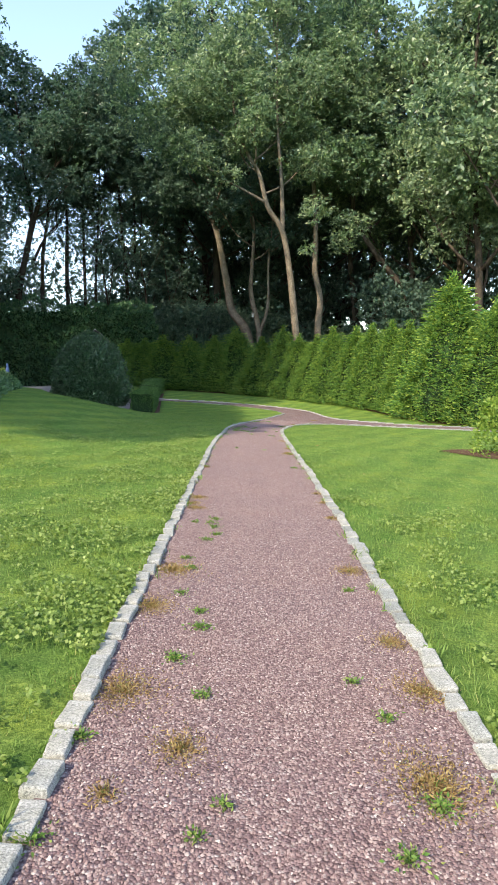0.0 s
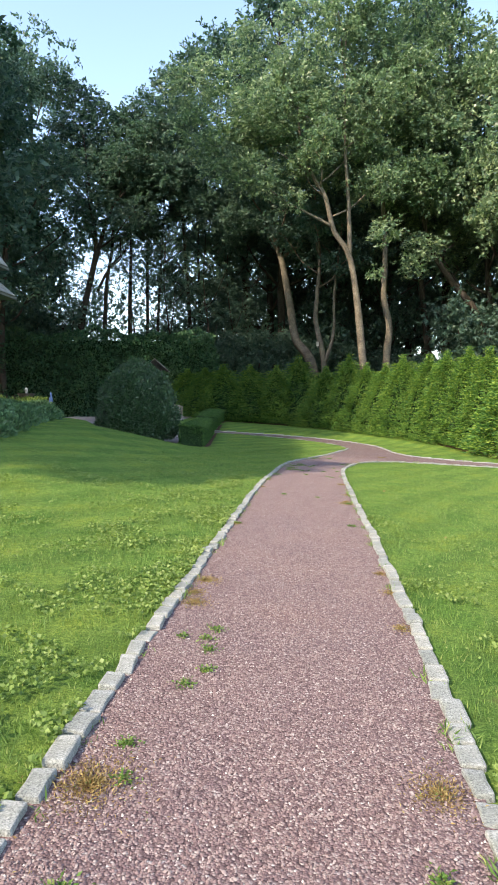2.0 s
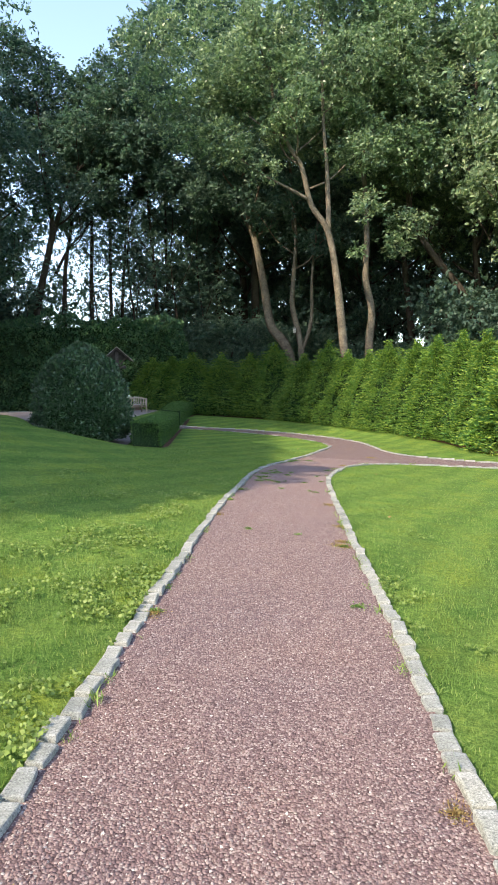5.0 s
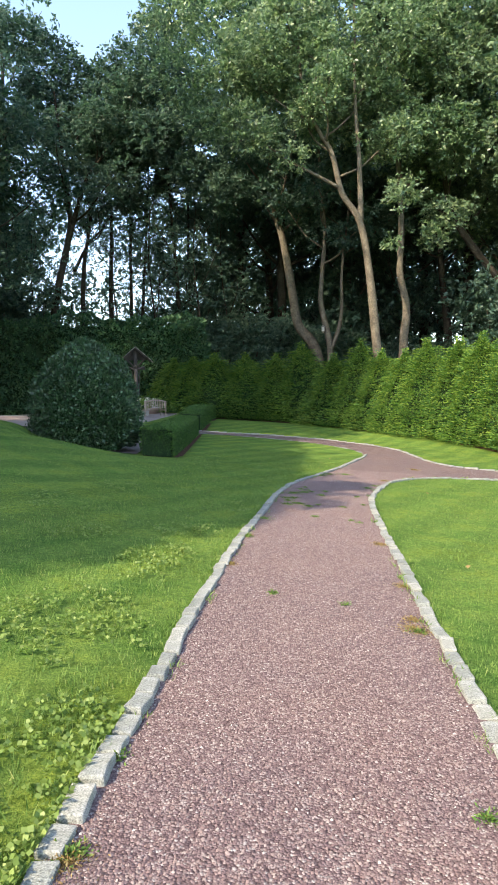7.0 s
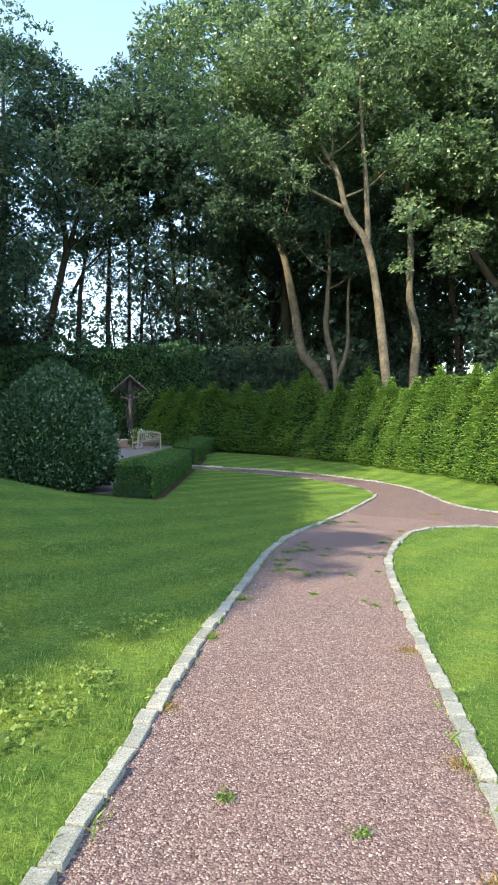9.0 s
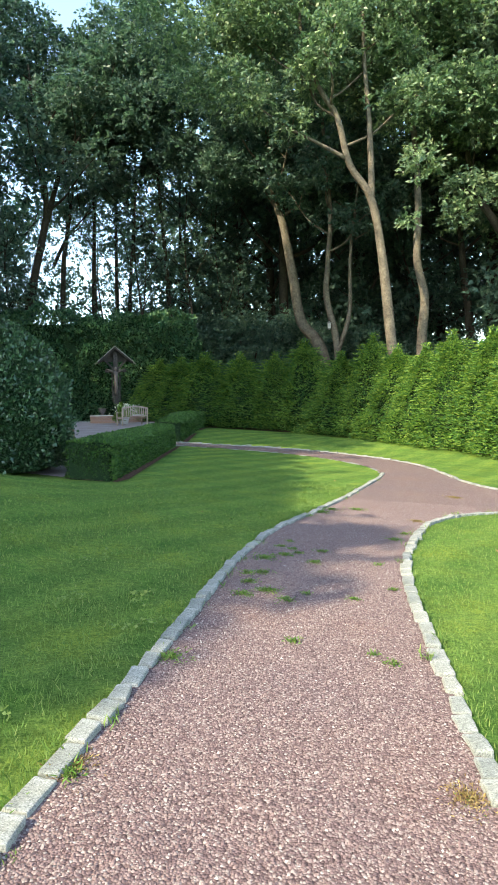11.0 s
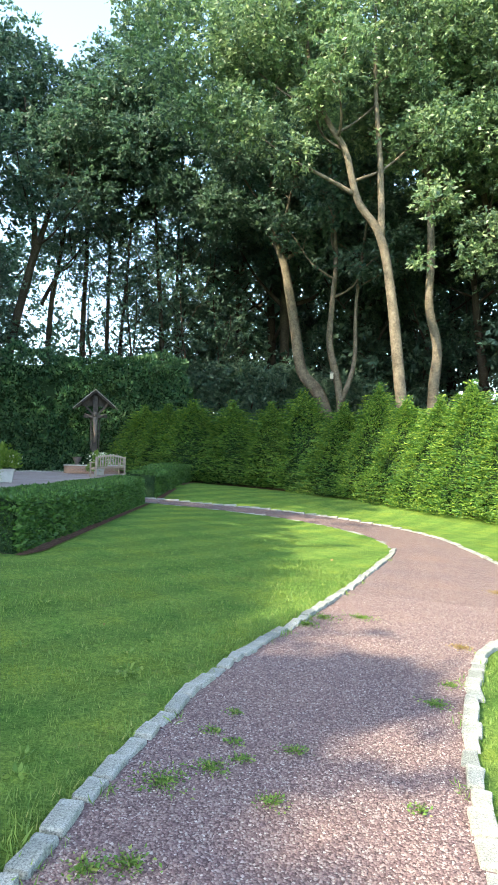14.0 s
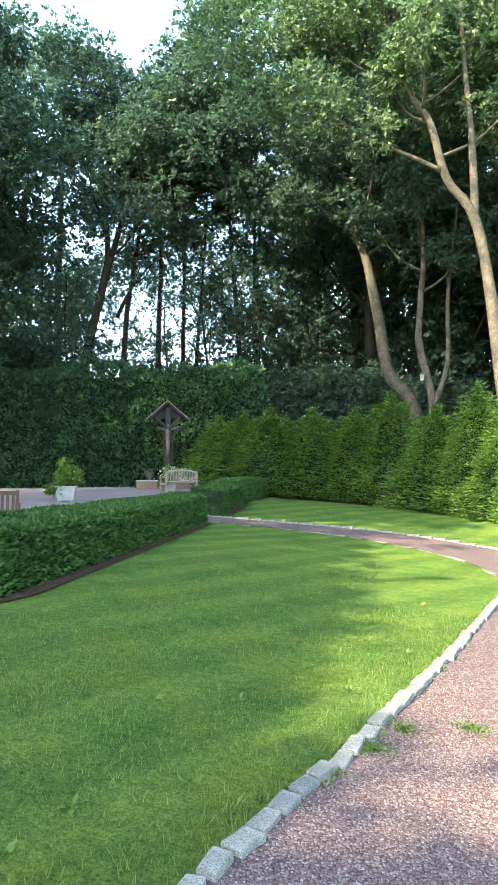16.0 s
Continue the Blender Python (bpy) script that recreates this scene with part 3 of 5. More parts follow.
def woodland():
    # the pale forked oak and its neighbours at the wood's edge
    tree(1, [[g3(4.3, 46), (3.8, 46, 3.3), (3.5, 46, 6.6), (3.2, 46, 9.5), (2.7, 46, 12.2), (1.7, 46, 13.8), (1.1, 45.8, 16.1), (0.3, 45.6, 17.4), (-0.5, 45.5, 19.5), (-0.8, 45.5, 23)],
             [(2.75, 46, 12.0), (2.75, 46.2, 14), (2.7, 46.3, 16), (2.5, 46.5, 19.5), (2.5, 46.5, 24.5), (2.6, 46.5, 28)]],
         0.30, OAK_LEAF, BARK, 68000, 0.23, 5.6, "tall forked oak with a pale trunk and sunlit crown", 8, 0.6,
         extra=[(-2.7, 45, 16.6, 1.5), (-1.2, 45, 15.6, 1.3), (-4, 45, 17.5, 2.0), (-5.5, 46, 19.5, 2.4), (-3.5, 46, 21.5, 2.6), (0, 46, 25, 3), (4, 45, 22, 2.5), (5, 44.5, 13.2, 1.3), (4.3, 44.6, 10.6, 0.7), (-5.5, 46.5, 24.5, 2.4), (-3.6, 46, 26.6, 2.0), (2.5, 46, 30, 3), (-7.4, 45, 20.5, 2.2), (-7.9, 45, 23.6, 2.2), (-0.4, 46, 28.2, 1.9), (-6.2, 45, 17.6, 1.6)],
         twig=[[(1.6, 46, 14.1), (0.2, 45.6, 14.8), (-1.4, 45.3, 15.6), (-2.7, 45, 16.5)]])
    tree(2, [[g3(5.6, 50), (5.7, 50, 5.2), (5.9, 50, 7.7), (5.5, 50, 9.9), (5.6, 50, 12.7), (5.4, 50, 16.8), (4.8, 50, 18.6), (4.3, 50, 22), (4.4, 50, 27)]],
         0.31, OAK_LEAF, BARK, 50000, 0.23, 5.6, "tall grey-brown oak at the edge of the wood", 9, 0.55,
         extra=[(7.2, 48, 11.6, 1.2), (8.0, 48, 13, 1.5), (7.5, 48, 17.5, 2.2), (9, 48, 21, 2.6), (6.5, 48.5, 25, 2.8), (7, 48, 30, 3.2), (10, 49, 27, 3)])
    tree(3, [[g3(1.0, 56), (0.1, 56, 5.5), (-1.2, 56, 7.5), (-1.7, 56, 10.6), (-2.3, 56, 13.9), (-2.8, 56, 15.6), (-3.2, 56, 19), (-3.0, 56, 25)]],
         0.46, WOOD_LEAF, BARK, 34000, 0.23, 6, "leaning tree with a curved mossy trunk", 9, 0.6,
         extra=[(-6, 55, 17.5, 2.0), (-1, 57, 16, 2), (-5, 56, 20, 2.6)])
    tree(4, [[g3(1.2, 54), (1.1, 54, 5.5), (0.5, 54, 8.6), (0.6, 54, 10.9), (0.8, 54, 14), (0.4, 54, 20), (0.6, 54, 25)],
             [(1.15, 54, 5.3), (1.9, 54, 7.7), (2.0, 54, 11.2), (2.6, 54.5, 16), (3.0, 55, 21)]],
         0.26, WOOD_LEAF, BARK, 16000, 0.32, 5.0, "tree with two grey stems parting low down", 8, 0.55,
         extra=[(0, 55, 14, 1.6), (3.4, 55.5, 13.5, 1.6), (1.6, 53, 17, 2.2), (3.0, 53.2, 7.7, 0.5)])
    tree(5, [[g3(10.2, 58), (10.1, 58, 6.6), (9.7, 58, 10.4), (9.5, 58, 13), (9.1, 58, 17.6), (9.3, 58, 26)]],
         0.36, WOOD_LEAF, DARK_BARK, 20000, 0.32, 5.5, "tall dark-stemmed tree deep in the wood", 9, 0.5)
    tree(6, [[g3(15.4, 52), (13.3, 52, 7.6), (10.6, 52, 11.6), (9.0, 52, 14.5), (8.4, 51.5, 19), (8.6, 51, 24)]],
         0.34, OAK_LEAF, DARK_BARK, 34000, 0.28, 5.6, "leaning oak bent over towards the light", 9, 0.5)
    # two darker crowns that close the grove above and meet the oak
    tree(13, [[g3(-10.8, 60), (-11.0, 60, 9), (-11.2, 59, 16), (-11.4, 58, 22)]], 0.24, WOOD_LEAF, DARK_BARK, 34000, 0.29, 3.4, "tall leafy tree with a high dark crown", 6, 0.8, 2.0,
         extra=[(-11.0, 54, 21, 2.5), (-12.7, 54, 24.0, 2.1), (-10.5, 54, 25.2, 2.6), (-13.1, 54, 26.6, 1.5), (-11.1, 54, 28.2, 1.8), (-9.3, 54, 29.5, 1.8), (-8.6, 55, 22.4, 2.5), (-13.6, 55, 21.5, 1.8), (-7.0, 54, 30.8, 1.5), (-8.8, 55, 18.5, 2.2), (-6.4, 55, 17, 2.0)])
    tree(14, [[g3(-16.2, 59), (-16.4, 59, 10), (-16.0, 58.5, 17), (-16.2, 58, 23)]], 0.26, GROVE_SHADE_LEAF, DARK_BARK, 34000, 0.28, 3.6, "tall grove tree with a dense high crown", 7, 0.75, 2.0,
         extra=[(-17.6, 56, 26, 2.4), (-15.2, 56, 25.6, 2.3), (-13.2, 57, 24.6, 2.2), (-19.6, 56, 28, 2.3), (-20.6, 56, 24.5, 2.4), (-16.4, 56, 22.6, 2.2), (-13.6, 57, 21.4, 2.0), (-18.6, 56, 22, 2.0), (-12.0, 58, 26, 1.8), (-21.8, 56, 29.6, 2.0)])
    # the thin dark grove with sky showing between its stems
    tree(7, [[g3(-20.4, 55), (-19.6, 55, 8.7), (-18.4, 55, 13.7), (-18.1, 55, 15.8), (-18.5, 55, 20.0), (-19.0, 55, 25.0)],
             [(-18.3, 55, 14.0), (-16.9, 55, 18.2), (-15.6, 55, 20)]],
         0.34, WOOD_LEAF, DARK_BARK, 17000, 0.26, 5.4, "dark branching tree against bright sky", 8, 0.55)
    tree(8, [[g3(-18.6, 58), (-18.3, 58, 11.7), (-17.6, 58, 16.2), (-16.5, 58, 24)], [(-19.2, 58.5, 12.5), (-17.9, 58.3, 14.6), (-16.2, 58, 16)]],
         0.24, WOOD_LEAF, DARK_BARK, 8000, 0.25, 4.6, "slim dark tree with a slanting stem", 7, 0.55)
    tree(9, [[g3(-15.0, 60), (-15.0, 60, 10.1), (-14.9, 60, 17.9), (-15.1, 60, 26)]], 0.2, GROVE_SHADE_LEAF, DARK_BARK, 17000, 0.25, 4.4, "slender straight dark-stemmed tree", 7, 0.6,
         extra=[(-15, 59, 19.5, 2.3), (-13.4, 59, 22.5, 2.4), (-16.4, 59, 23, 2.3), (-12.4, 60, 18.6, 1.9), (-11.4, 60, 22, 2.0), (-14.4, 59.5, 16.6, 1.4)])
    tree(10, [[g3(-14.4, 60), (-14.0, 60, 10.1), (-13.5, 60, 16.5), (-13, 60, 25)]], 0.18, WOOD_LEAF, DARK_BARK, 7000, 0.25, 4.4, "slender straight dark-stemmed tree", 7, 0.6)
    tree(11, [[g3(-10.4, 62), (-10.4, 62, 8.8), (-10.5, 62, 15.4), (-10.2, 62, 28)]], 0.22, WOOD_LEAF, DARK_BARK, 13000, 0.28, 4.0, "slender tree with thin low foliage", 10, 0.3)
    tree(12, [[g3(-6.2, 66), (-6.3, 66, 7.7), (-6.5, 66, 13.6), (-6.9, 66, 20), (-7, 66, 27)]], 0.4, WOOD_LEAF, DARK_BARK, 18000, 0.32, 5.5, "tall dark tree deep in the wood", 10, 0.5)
    # thin young trees that veil the sky above the tall hedge
    for k, (x, y, h) in enumerate([(-21.8, 56.5, 15), (-12.6, 57.5, 17), (-16.6, 61, 16), (-9.2, 58.5, 17), (-24.5, 58, 17), (-7.4, 61, 18)]):
        tree(50 + k, [[g3(x, y), (x + 0.3, y, h * 0.4), (x - 0.3, y + 0.3, h * 0.75), (x, y, h)]], 0.11, WOOD_LEAF, DARK_BARK, 5600, 0.2, 4.6, "thin young tree with a sparse leafy veil", 15, 0.3, 1.6)
    # two tall open-stemmed trees added out of view to shade lawn and path bend
    tree(60, [[g3(-14.6, 5.1), (-14.4, 5.2, 5), (-14.7, 5.1, 10), (-14.6, 5.1, 13.5)]], 0.3, OAK_LEAF, DARK_BARK, 60000, 0.3, 1.6, "tall open-stemmed tree added out of view to shade the path", 6, 0.9, 1.8,
         # clumps laid out to the outline of the shade on the ground
         extra=[(-18.4, 2.6, 14, 1.6), (-16.4, 2.2, 14, 1.5), (-14.3, 1.5, 14, 1.35), (-17.6, 4.8, 14, 1.8), (-15.2, 4.2, 14, 1.8), (-13.3, 3.9, 14, 1.5), (-17.2, 7.4, 14, 1.9), (-14.6, 7, 14, 1.9), (-12.2, 6.6, 14, 1.5), (-15.2, 9.8, 14, 2.0), (-12.8, 9.3, 14, 1.7), (-11.2, 8.3, 14, 0.9), (-10.4, 8.7, 13.9, 0.7), (-13.6, 12, 14, 2.0), (-16.4, 12.4, 14, 2.1), (-13.4, 14.8, 14, 1.8)])
    tree(61, [[g3(-20.6, 10.4), (-20.4, 10.4, 8), (-20.8, 10.2, 15), (-20.6, 10.4, 19)]], 0.34, OAK_LEAF, DARK_BARK, 26000, 0.32, 1.8, "taller open-stemmed tree added out of view to shade the lawn", 6, 0.9, 2.2,
         extra=[(-18.6, 5, 20, 2.0), (-21.4, 5.2, 20, 2.2), (-18.5, 8, 20, 2.1), (-21.6, 8, 20, 2.2), (-18.4, 11.2, 20, 2.1), (-22, 11.4, 20, 2.3), (-18.6, 14.2, 20, 2.2), (-21.6, 14.6, 20, 2.3), (-19, 17.4, 20, 2.2), (-22.4, 17.8, 20, 2.3)])
    # stock trees of the deep wood and the grove's far side
    stock = []
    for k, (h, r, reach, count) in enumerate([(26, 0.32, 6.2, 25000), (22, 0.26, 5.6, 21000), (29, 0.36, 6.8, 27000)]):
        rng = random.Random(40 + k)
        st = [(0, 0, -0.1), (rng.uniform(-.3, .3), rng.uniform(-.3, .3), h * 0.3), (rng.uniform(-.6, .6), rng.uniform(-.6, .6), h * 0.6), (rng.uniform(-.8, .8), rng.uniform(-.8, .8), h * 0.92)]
        stock.append(tree(20 + k, [st], r, GROVE_SHADE_LEAF, DARK_BARK, count, 0.28, reach, "tall leafy tree deep in the dark wood", 13, 0.3))
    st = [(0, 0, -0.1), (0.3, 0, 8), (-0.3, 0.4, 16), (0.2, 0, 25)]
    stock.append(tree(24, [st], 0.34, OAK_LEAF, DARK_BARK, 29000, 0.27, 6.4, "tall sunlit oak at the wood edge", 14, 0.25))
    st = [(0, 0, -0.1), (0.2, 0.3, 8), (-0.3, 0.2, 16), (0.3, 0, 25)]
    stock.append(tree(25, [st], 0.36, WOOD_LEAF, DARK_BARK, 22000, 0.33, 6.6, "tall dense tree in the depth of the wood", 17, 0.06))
    # across the view: the grove, the deep wood, then side trees added to shade lawn and terrace
    places = [(-26, 53, 0), (-31, 58, 4), (-23.5, 48.5, 1), (-36, 50, 2), (-33, 45, 0), (-29, 68, 4),
              (-4.5, 68, 4), (-2.5, 63, 2), (3, 64, 0), (7, 62, 1), (12, 60, 2), (14.5, 55, 3), (17, 50, 3), (19, 58, 4), (16.5, 45, 3), (18.5, 39.5, 3), (22, 48, 2), (25, 54, 2), (26, 42, 2),
              (-7, 76, 4), (-1, 74, 4), (5, 72, 4), (10, 69, 4), (16, 66, 4), (23, 62, 4), (31, 54, 4), (13, 77, 4), (2, 80, 4)]
    used = set()
    shade = [(-23.5, 27.0, 4, 1.1), (-24.2, 21.4, 4, 1.2), (-22.5, 23.5, 4, 0.95), (-23.5, 30.0, 4, 1.0), (-20.5, 32.5, 0, 1.05), (-31, 40, 4, 1.0)]
    for k, (x, y, i) in enumerate(places):
        rng = random.Random(100 + k)
        s = rng.uniform(0.92, 1.12) * (1.14 if k < 5 else 1.0)
        m = pose(x, y, land(x, y), 0, 0, rng.uniform(0, 360)) @ Matrix.Diagonal((s, s, s * rng.uniform(0.97, 1.1), 1))
        if i not in used:
            used.add(i)
            stock[i].matrix_basis = m
        else:
            copy_thing(stock[i], m)
    for x, y, i, s in shade:
        ob = copy_thing(stock[i], pose(x, y, land(x, y), 0, 0, x * 40) @ Matrix.Diagonal((s, s, s, 1)))
        ob["label"] = "tall leafy tree added at the side to shade the lawn"


def undergrowth():
    """Shrubs under the trees that close the view between the stems."""
    rng = np.random.default_rng(7)
    made = []
    for k in range(2):
        root = thing("shrub", "dark leafy undergrowth shrub between the tree stems", "shrub", "undergrowth of the wood")
        clumps = [(rng.uniform(-1.6, 1.6), rng.uniform(-1.2, 1.2), rng.uniform(0.8, 4.2), rng.uniform(0.9, 1.5)) for _ in range(9)]
        stems = [tube_arrays([(0, 0, -0.1), (c[0] * 0.5, c[1] * 0.5, c[2] * 0.6), c[:3]], [0.05, 0.04, 0.015], 5) for c in clumps]
        indexed("branchwork", *merge(stems), DARK_BARK, root)
        cells("foliage", crown_leaves(rng, clumps, 10000, 0.15), 4, WOOD_LEAF, root)
        made.append(root)
    r = random.Random(9)
    spots = [(x + r.uniform(-1, 1), 60 + r.uniform(-2, 2) - max(0, x - 2) * 0.55) for x in range(3, 26, 3)] + [(x + r.uniform(-1, 1), 68 + r.uniform(-2, 3) - max(0, x) * 0.4) for x in range(-2, 30, 8)]
    spots += [(-27, 50), (-24, 54), (-21, 60), (-31, 48), (-17, 64)]
    spots += [(-5.2, 58.5), (-1.6, 59.5), (-3.4, 62), (-7.5, 64), (1.2, 62), (4.5, 60), (-2.2, 66), (3.2, 66), (-12.5, 66), (-6.0, 69), (9.5, 57), (12, 55), (15, 53.5), (24, 52)]
    low = len(spots)
    spots += [(-28, 57), (-11.8, 58.5), (-8.4, 60)]
    for k, (x, y) in enumerate(spots):
        s = r.uniform(0.9, 1.6)
        m = pose(x, y, land(x, y), 0, 0, r.uniform(0, 360)) @ Matrix.Diagonal((s, s, s * r.uniform(0.9, 1.3) * (1.1 if k >= low else 1.0), 1))
        if k < 2:
            made[k].matrix_basis = m
        else:
            copy_thing(made[k % 2], m)


woodland()
undergrowth()


# ---- arborvitae screen ----
def arborvitae(seed, count=17000):
    """A cone 1 m in radius and 1 m high in its own measure is grown at true size and scaled lightly on copying."""
    rng = np.random.default_rng(seed)
    root = thing("arborvitae", "tall bright green arborvitae in a close row", "conifer", "arborvitae screen")
    h, r = 6.5, 1.75
    f = rng.uniform(0, 1, count) ** 1.2
    a = rng.uniform(0, 2 * np.pi, count)
    tiers = 0.9 + 0.10 * np.sin(a * 5 + seed + 2 * np.sin(f * 7)) + 0.16 * np.sin(a * 3 + f * 13 + seed) * np.cos(a * 5 - f * 9) + 0.10 * np.sin(a * 11 + 3 * np.sin(f * 12)) + 0.09 * rng.normal(0, 1, count)
    rad = r * (1 - f ** 1.15) * (0.6 + 0.4 * np.minimum(1, f * 9 + 0.55)) * tiers + 0.04
    at = np.stack([np.cos(a) * rad, np.sin(a) * rad, 0.12 + f * (h - 0.4)], axis=1)
    out = np.stack([np.cos(a), np.sin(a), rng.uniform(-0.25, 0.85, count)], axis=1)
    spray = leaves(rng, at, out, 0.105, 0.42, 0.55)
    # feathered sprays that stand out in rough tiers
    m, pins = 800, 13
    g = np.arange(m)
    fs = np.sort(rng.uniform(0.02, 0.93, m))
    fa = g * 2.39996 + rng.normal(0, 0.3, m)
    fr = r * (1 - fs ** 1.15) * 0.93
    root_at = np.stack([np.cos(fa) * fr, np.sin(fa) * fr, 0.12 + fs * (h - 0.4)], axis=1)
    way = unit(np.stack([np.cos(fa), np.sin(fa), rng.uniform(0.05, 0.55, m)], axis=1))
    side = unit(np.cross(way, np.array([0, 0, 1.0])) + np.array([0, 0, 1.0]) * rng.normal(0, 0.3, (m, 1)))
    u = np.tile(np.linspace(-0.1, 1.0, pins), m)[:, None]
    hand = np.where(np.arange(m * pins) % 2 == 0, 1.0, -1.0)[:, None]
    ln = np.repeat(rng.uniform(0.25, 0.5, m), pins)[:, None]
    w3, s3 = np.repeat(way, pins, axis=0), np.repeat(side, pins, axis=0)
    at = np.repeat(root_at, pins, axis=0) + w3 * u * ln + s3 * hand * ln * 0.16 * (1.1 - u) + np.array([0, 0, -0.12]) * u * u * ln
    spray = np.concatenate([spray, leaves(rng, at, w3 + s3 * hand * (1.1 - u), 0.11, 0.40, 0.2)])
    tip = np.stack([rng.normal(0, 0.10, 160), rng.normal(0, 0.10, 160), h - rng.uniform(0, 0.9, 160)], axis=1)
    spray = np.concatenate([spray, leaves(rng, tip, np.tile([0, 0, 1.0], (160, 1)), 0.15, 0.35, 0.5)])
    for j in range(4):
        b, n = j * 0.9 + rng.uniform(0, 0.5), 260
        q, zt = r * rng.uniform(0.15, 0.4), h * rng.uniform(0.62, 0.85)
        g = rng.uniform(0, 1, n)
        c, w = rng.uniform(0, 2 * np.pi, n), 0.34 * (1 - g) + 0.02
        at = np.stack([math.cos(b) * q + np.cos(c) * w, math.sin(b) * q + np.sin(c) * w, zt - 1.7 + 1.7 * g], axis=1)
        spray = np.concatenate([spray, leaves(rng, at, np.stack([np.cos(c), np.sin(c), 0.6 + g], axis=1), 0.12, 0.42, 0.4)])
    cells("foliage", spray, 4, CEDAR, root)
    rings, sides, verts, faces = 9, 12, [], []
    for i in range(rings):
        q = i / (rings - 1)
        for k in range(sides):
            ang = 2 * math.pi * k / sides
            rr = 0.70 * r * (1 - q ** 1.12) * (0.7 + 0.3 * min(1, q * 9 + 0.4)) + 0.01
            verts.append((math.cos(ang) * rr, math.sin(ang) * rr, 0.15 + q * h * 0.95))
    for i in range(rings - 1):
        for k in range(sides):
            b = i * sides + (k + 1) % sides
            faces.append((i * sides + k, b, b + sides, i * sides + k + sides))
    faces.append(tuple(range(sides))[::-1])
    indexed("dark_core", verts, faces, DARK_CORE, root)
    indexed("trunk", *tube_arrays([(0, 0, -0.1), (0, 0, 1.2)], [0.14, 0.10], 8), DARK_BARK, root)
    return root


def screen():
    made = [arborvitae(s) for s in (11, 12, 13)]
    # x, y, height, radius
    row = [(-8.1, 50.3, 3.7, 1.5), (-9.7, 51.2, 3.7, 1.4), (-6.52, 49.42, 4.07, 1.55), (-4.56, 49.59, 4.24, 1.47), (-2.61, 49.67, 4.56, 1.47), (-0.65, 49.42, 5.05, 1.55), (1.1, 46.99, 4.55, 1.33), (2.51, 45.74, 5.18, 1.26), (3.77, 44.25, 4.71, 1.33), (4.79, 42.76, 4.71, 1.26), (5.89, 41.34, 4.87, 1.33),
           (6.99, 40.01, 4.95, 1.33), (7.93, 38.28, 5.34, 1.33), (8.71, 36.63, 5.42, 1.33), (9.42, 34.91, 5.3, 1.33), (10.35, 34.1, 5.3, 1.43), (10.68, 31.82, 7.6, 1.85), (11.9, 29.86, 6.03, 1.55), (13.2, 28.23, 5.71, 1.55)]
    for k, (x, y, h, r) in reversed(list(enumerate(row))):
        rng = random.Random(k)
        wide = r / 1.08 * rng.uniform(0.94, 1.06)
        m = pose(x, y, land(x, y), rng.gauss(0, 1.5), rng.gauss(0, 1.5), rng.uniform(0, 360)) @ Matrix.Diagonal((wide, wide, h * 1.0 / 6.5 * rng.uniform(0.97, 1.06), 1))
        ob = made[k] if k < 3 else copy_thing(made[k % 3], m)
        if k < 3:
            ob.matrix_basis = m
        if h > 7:
            ob["label"] = "tallest broad bright green arborvitae at the row's end"
        elif k < 8:
            ob["label"] = "shaded dark green arborvitae in a close row"


screen()


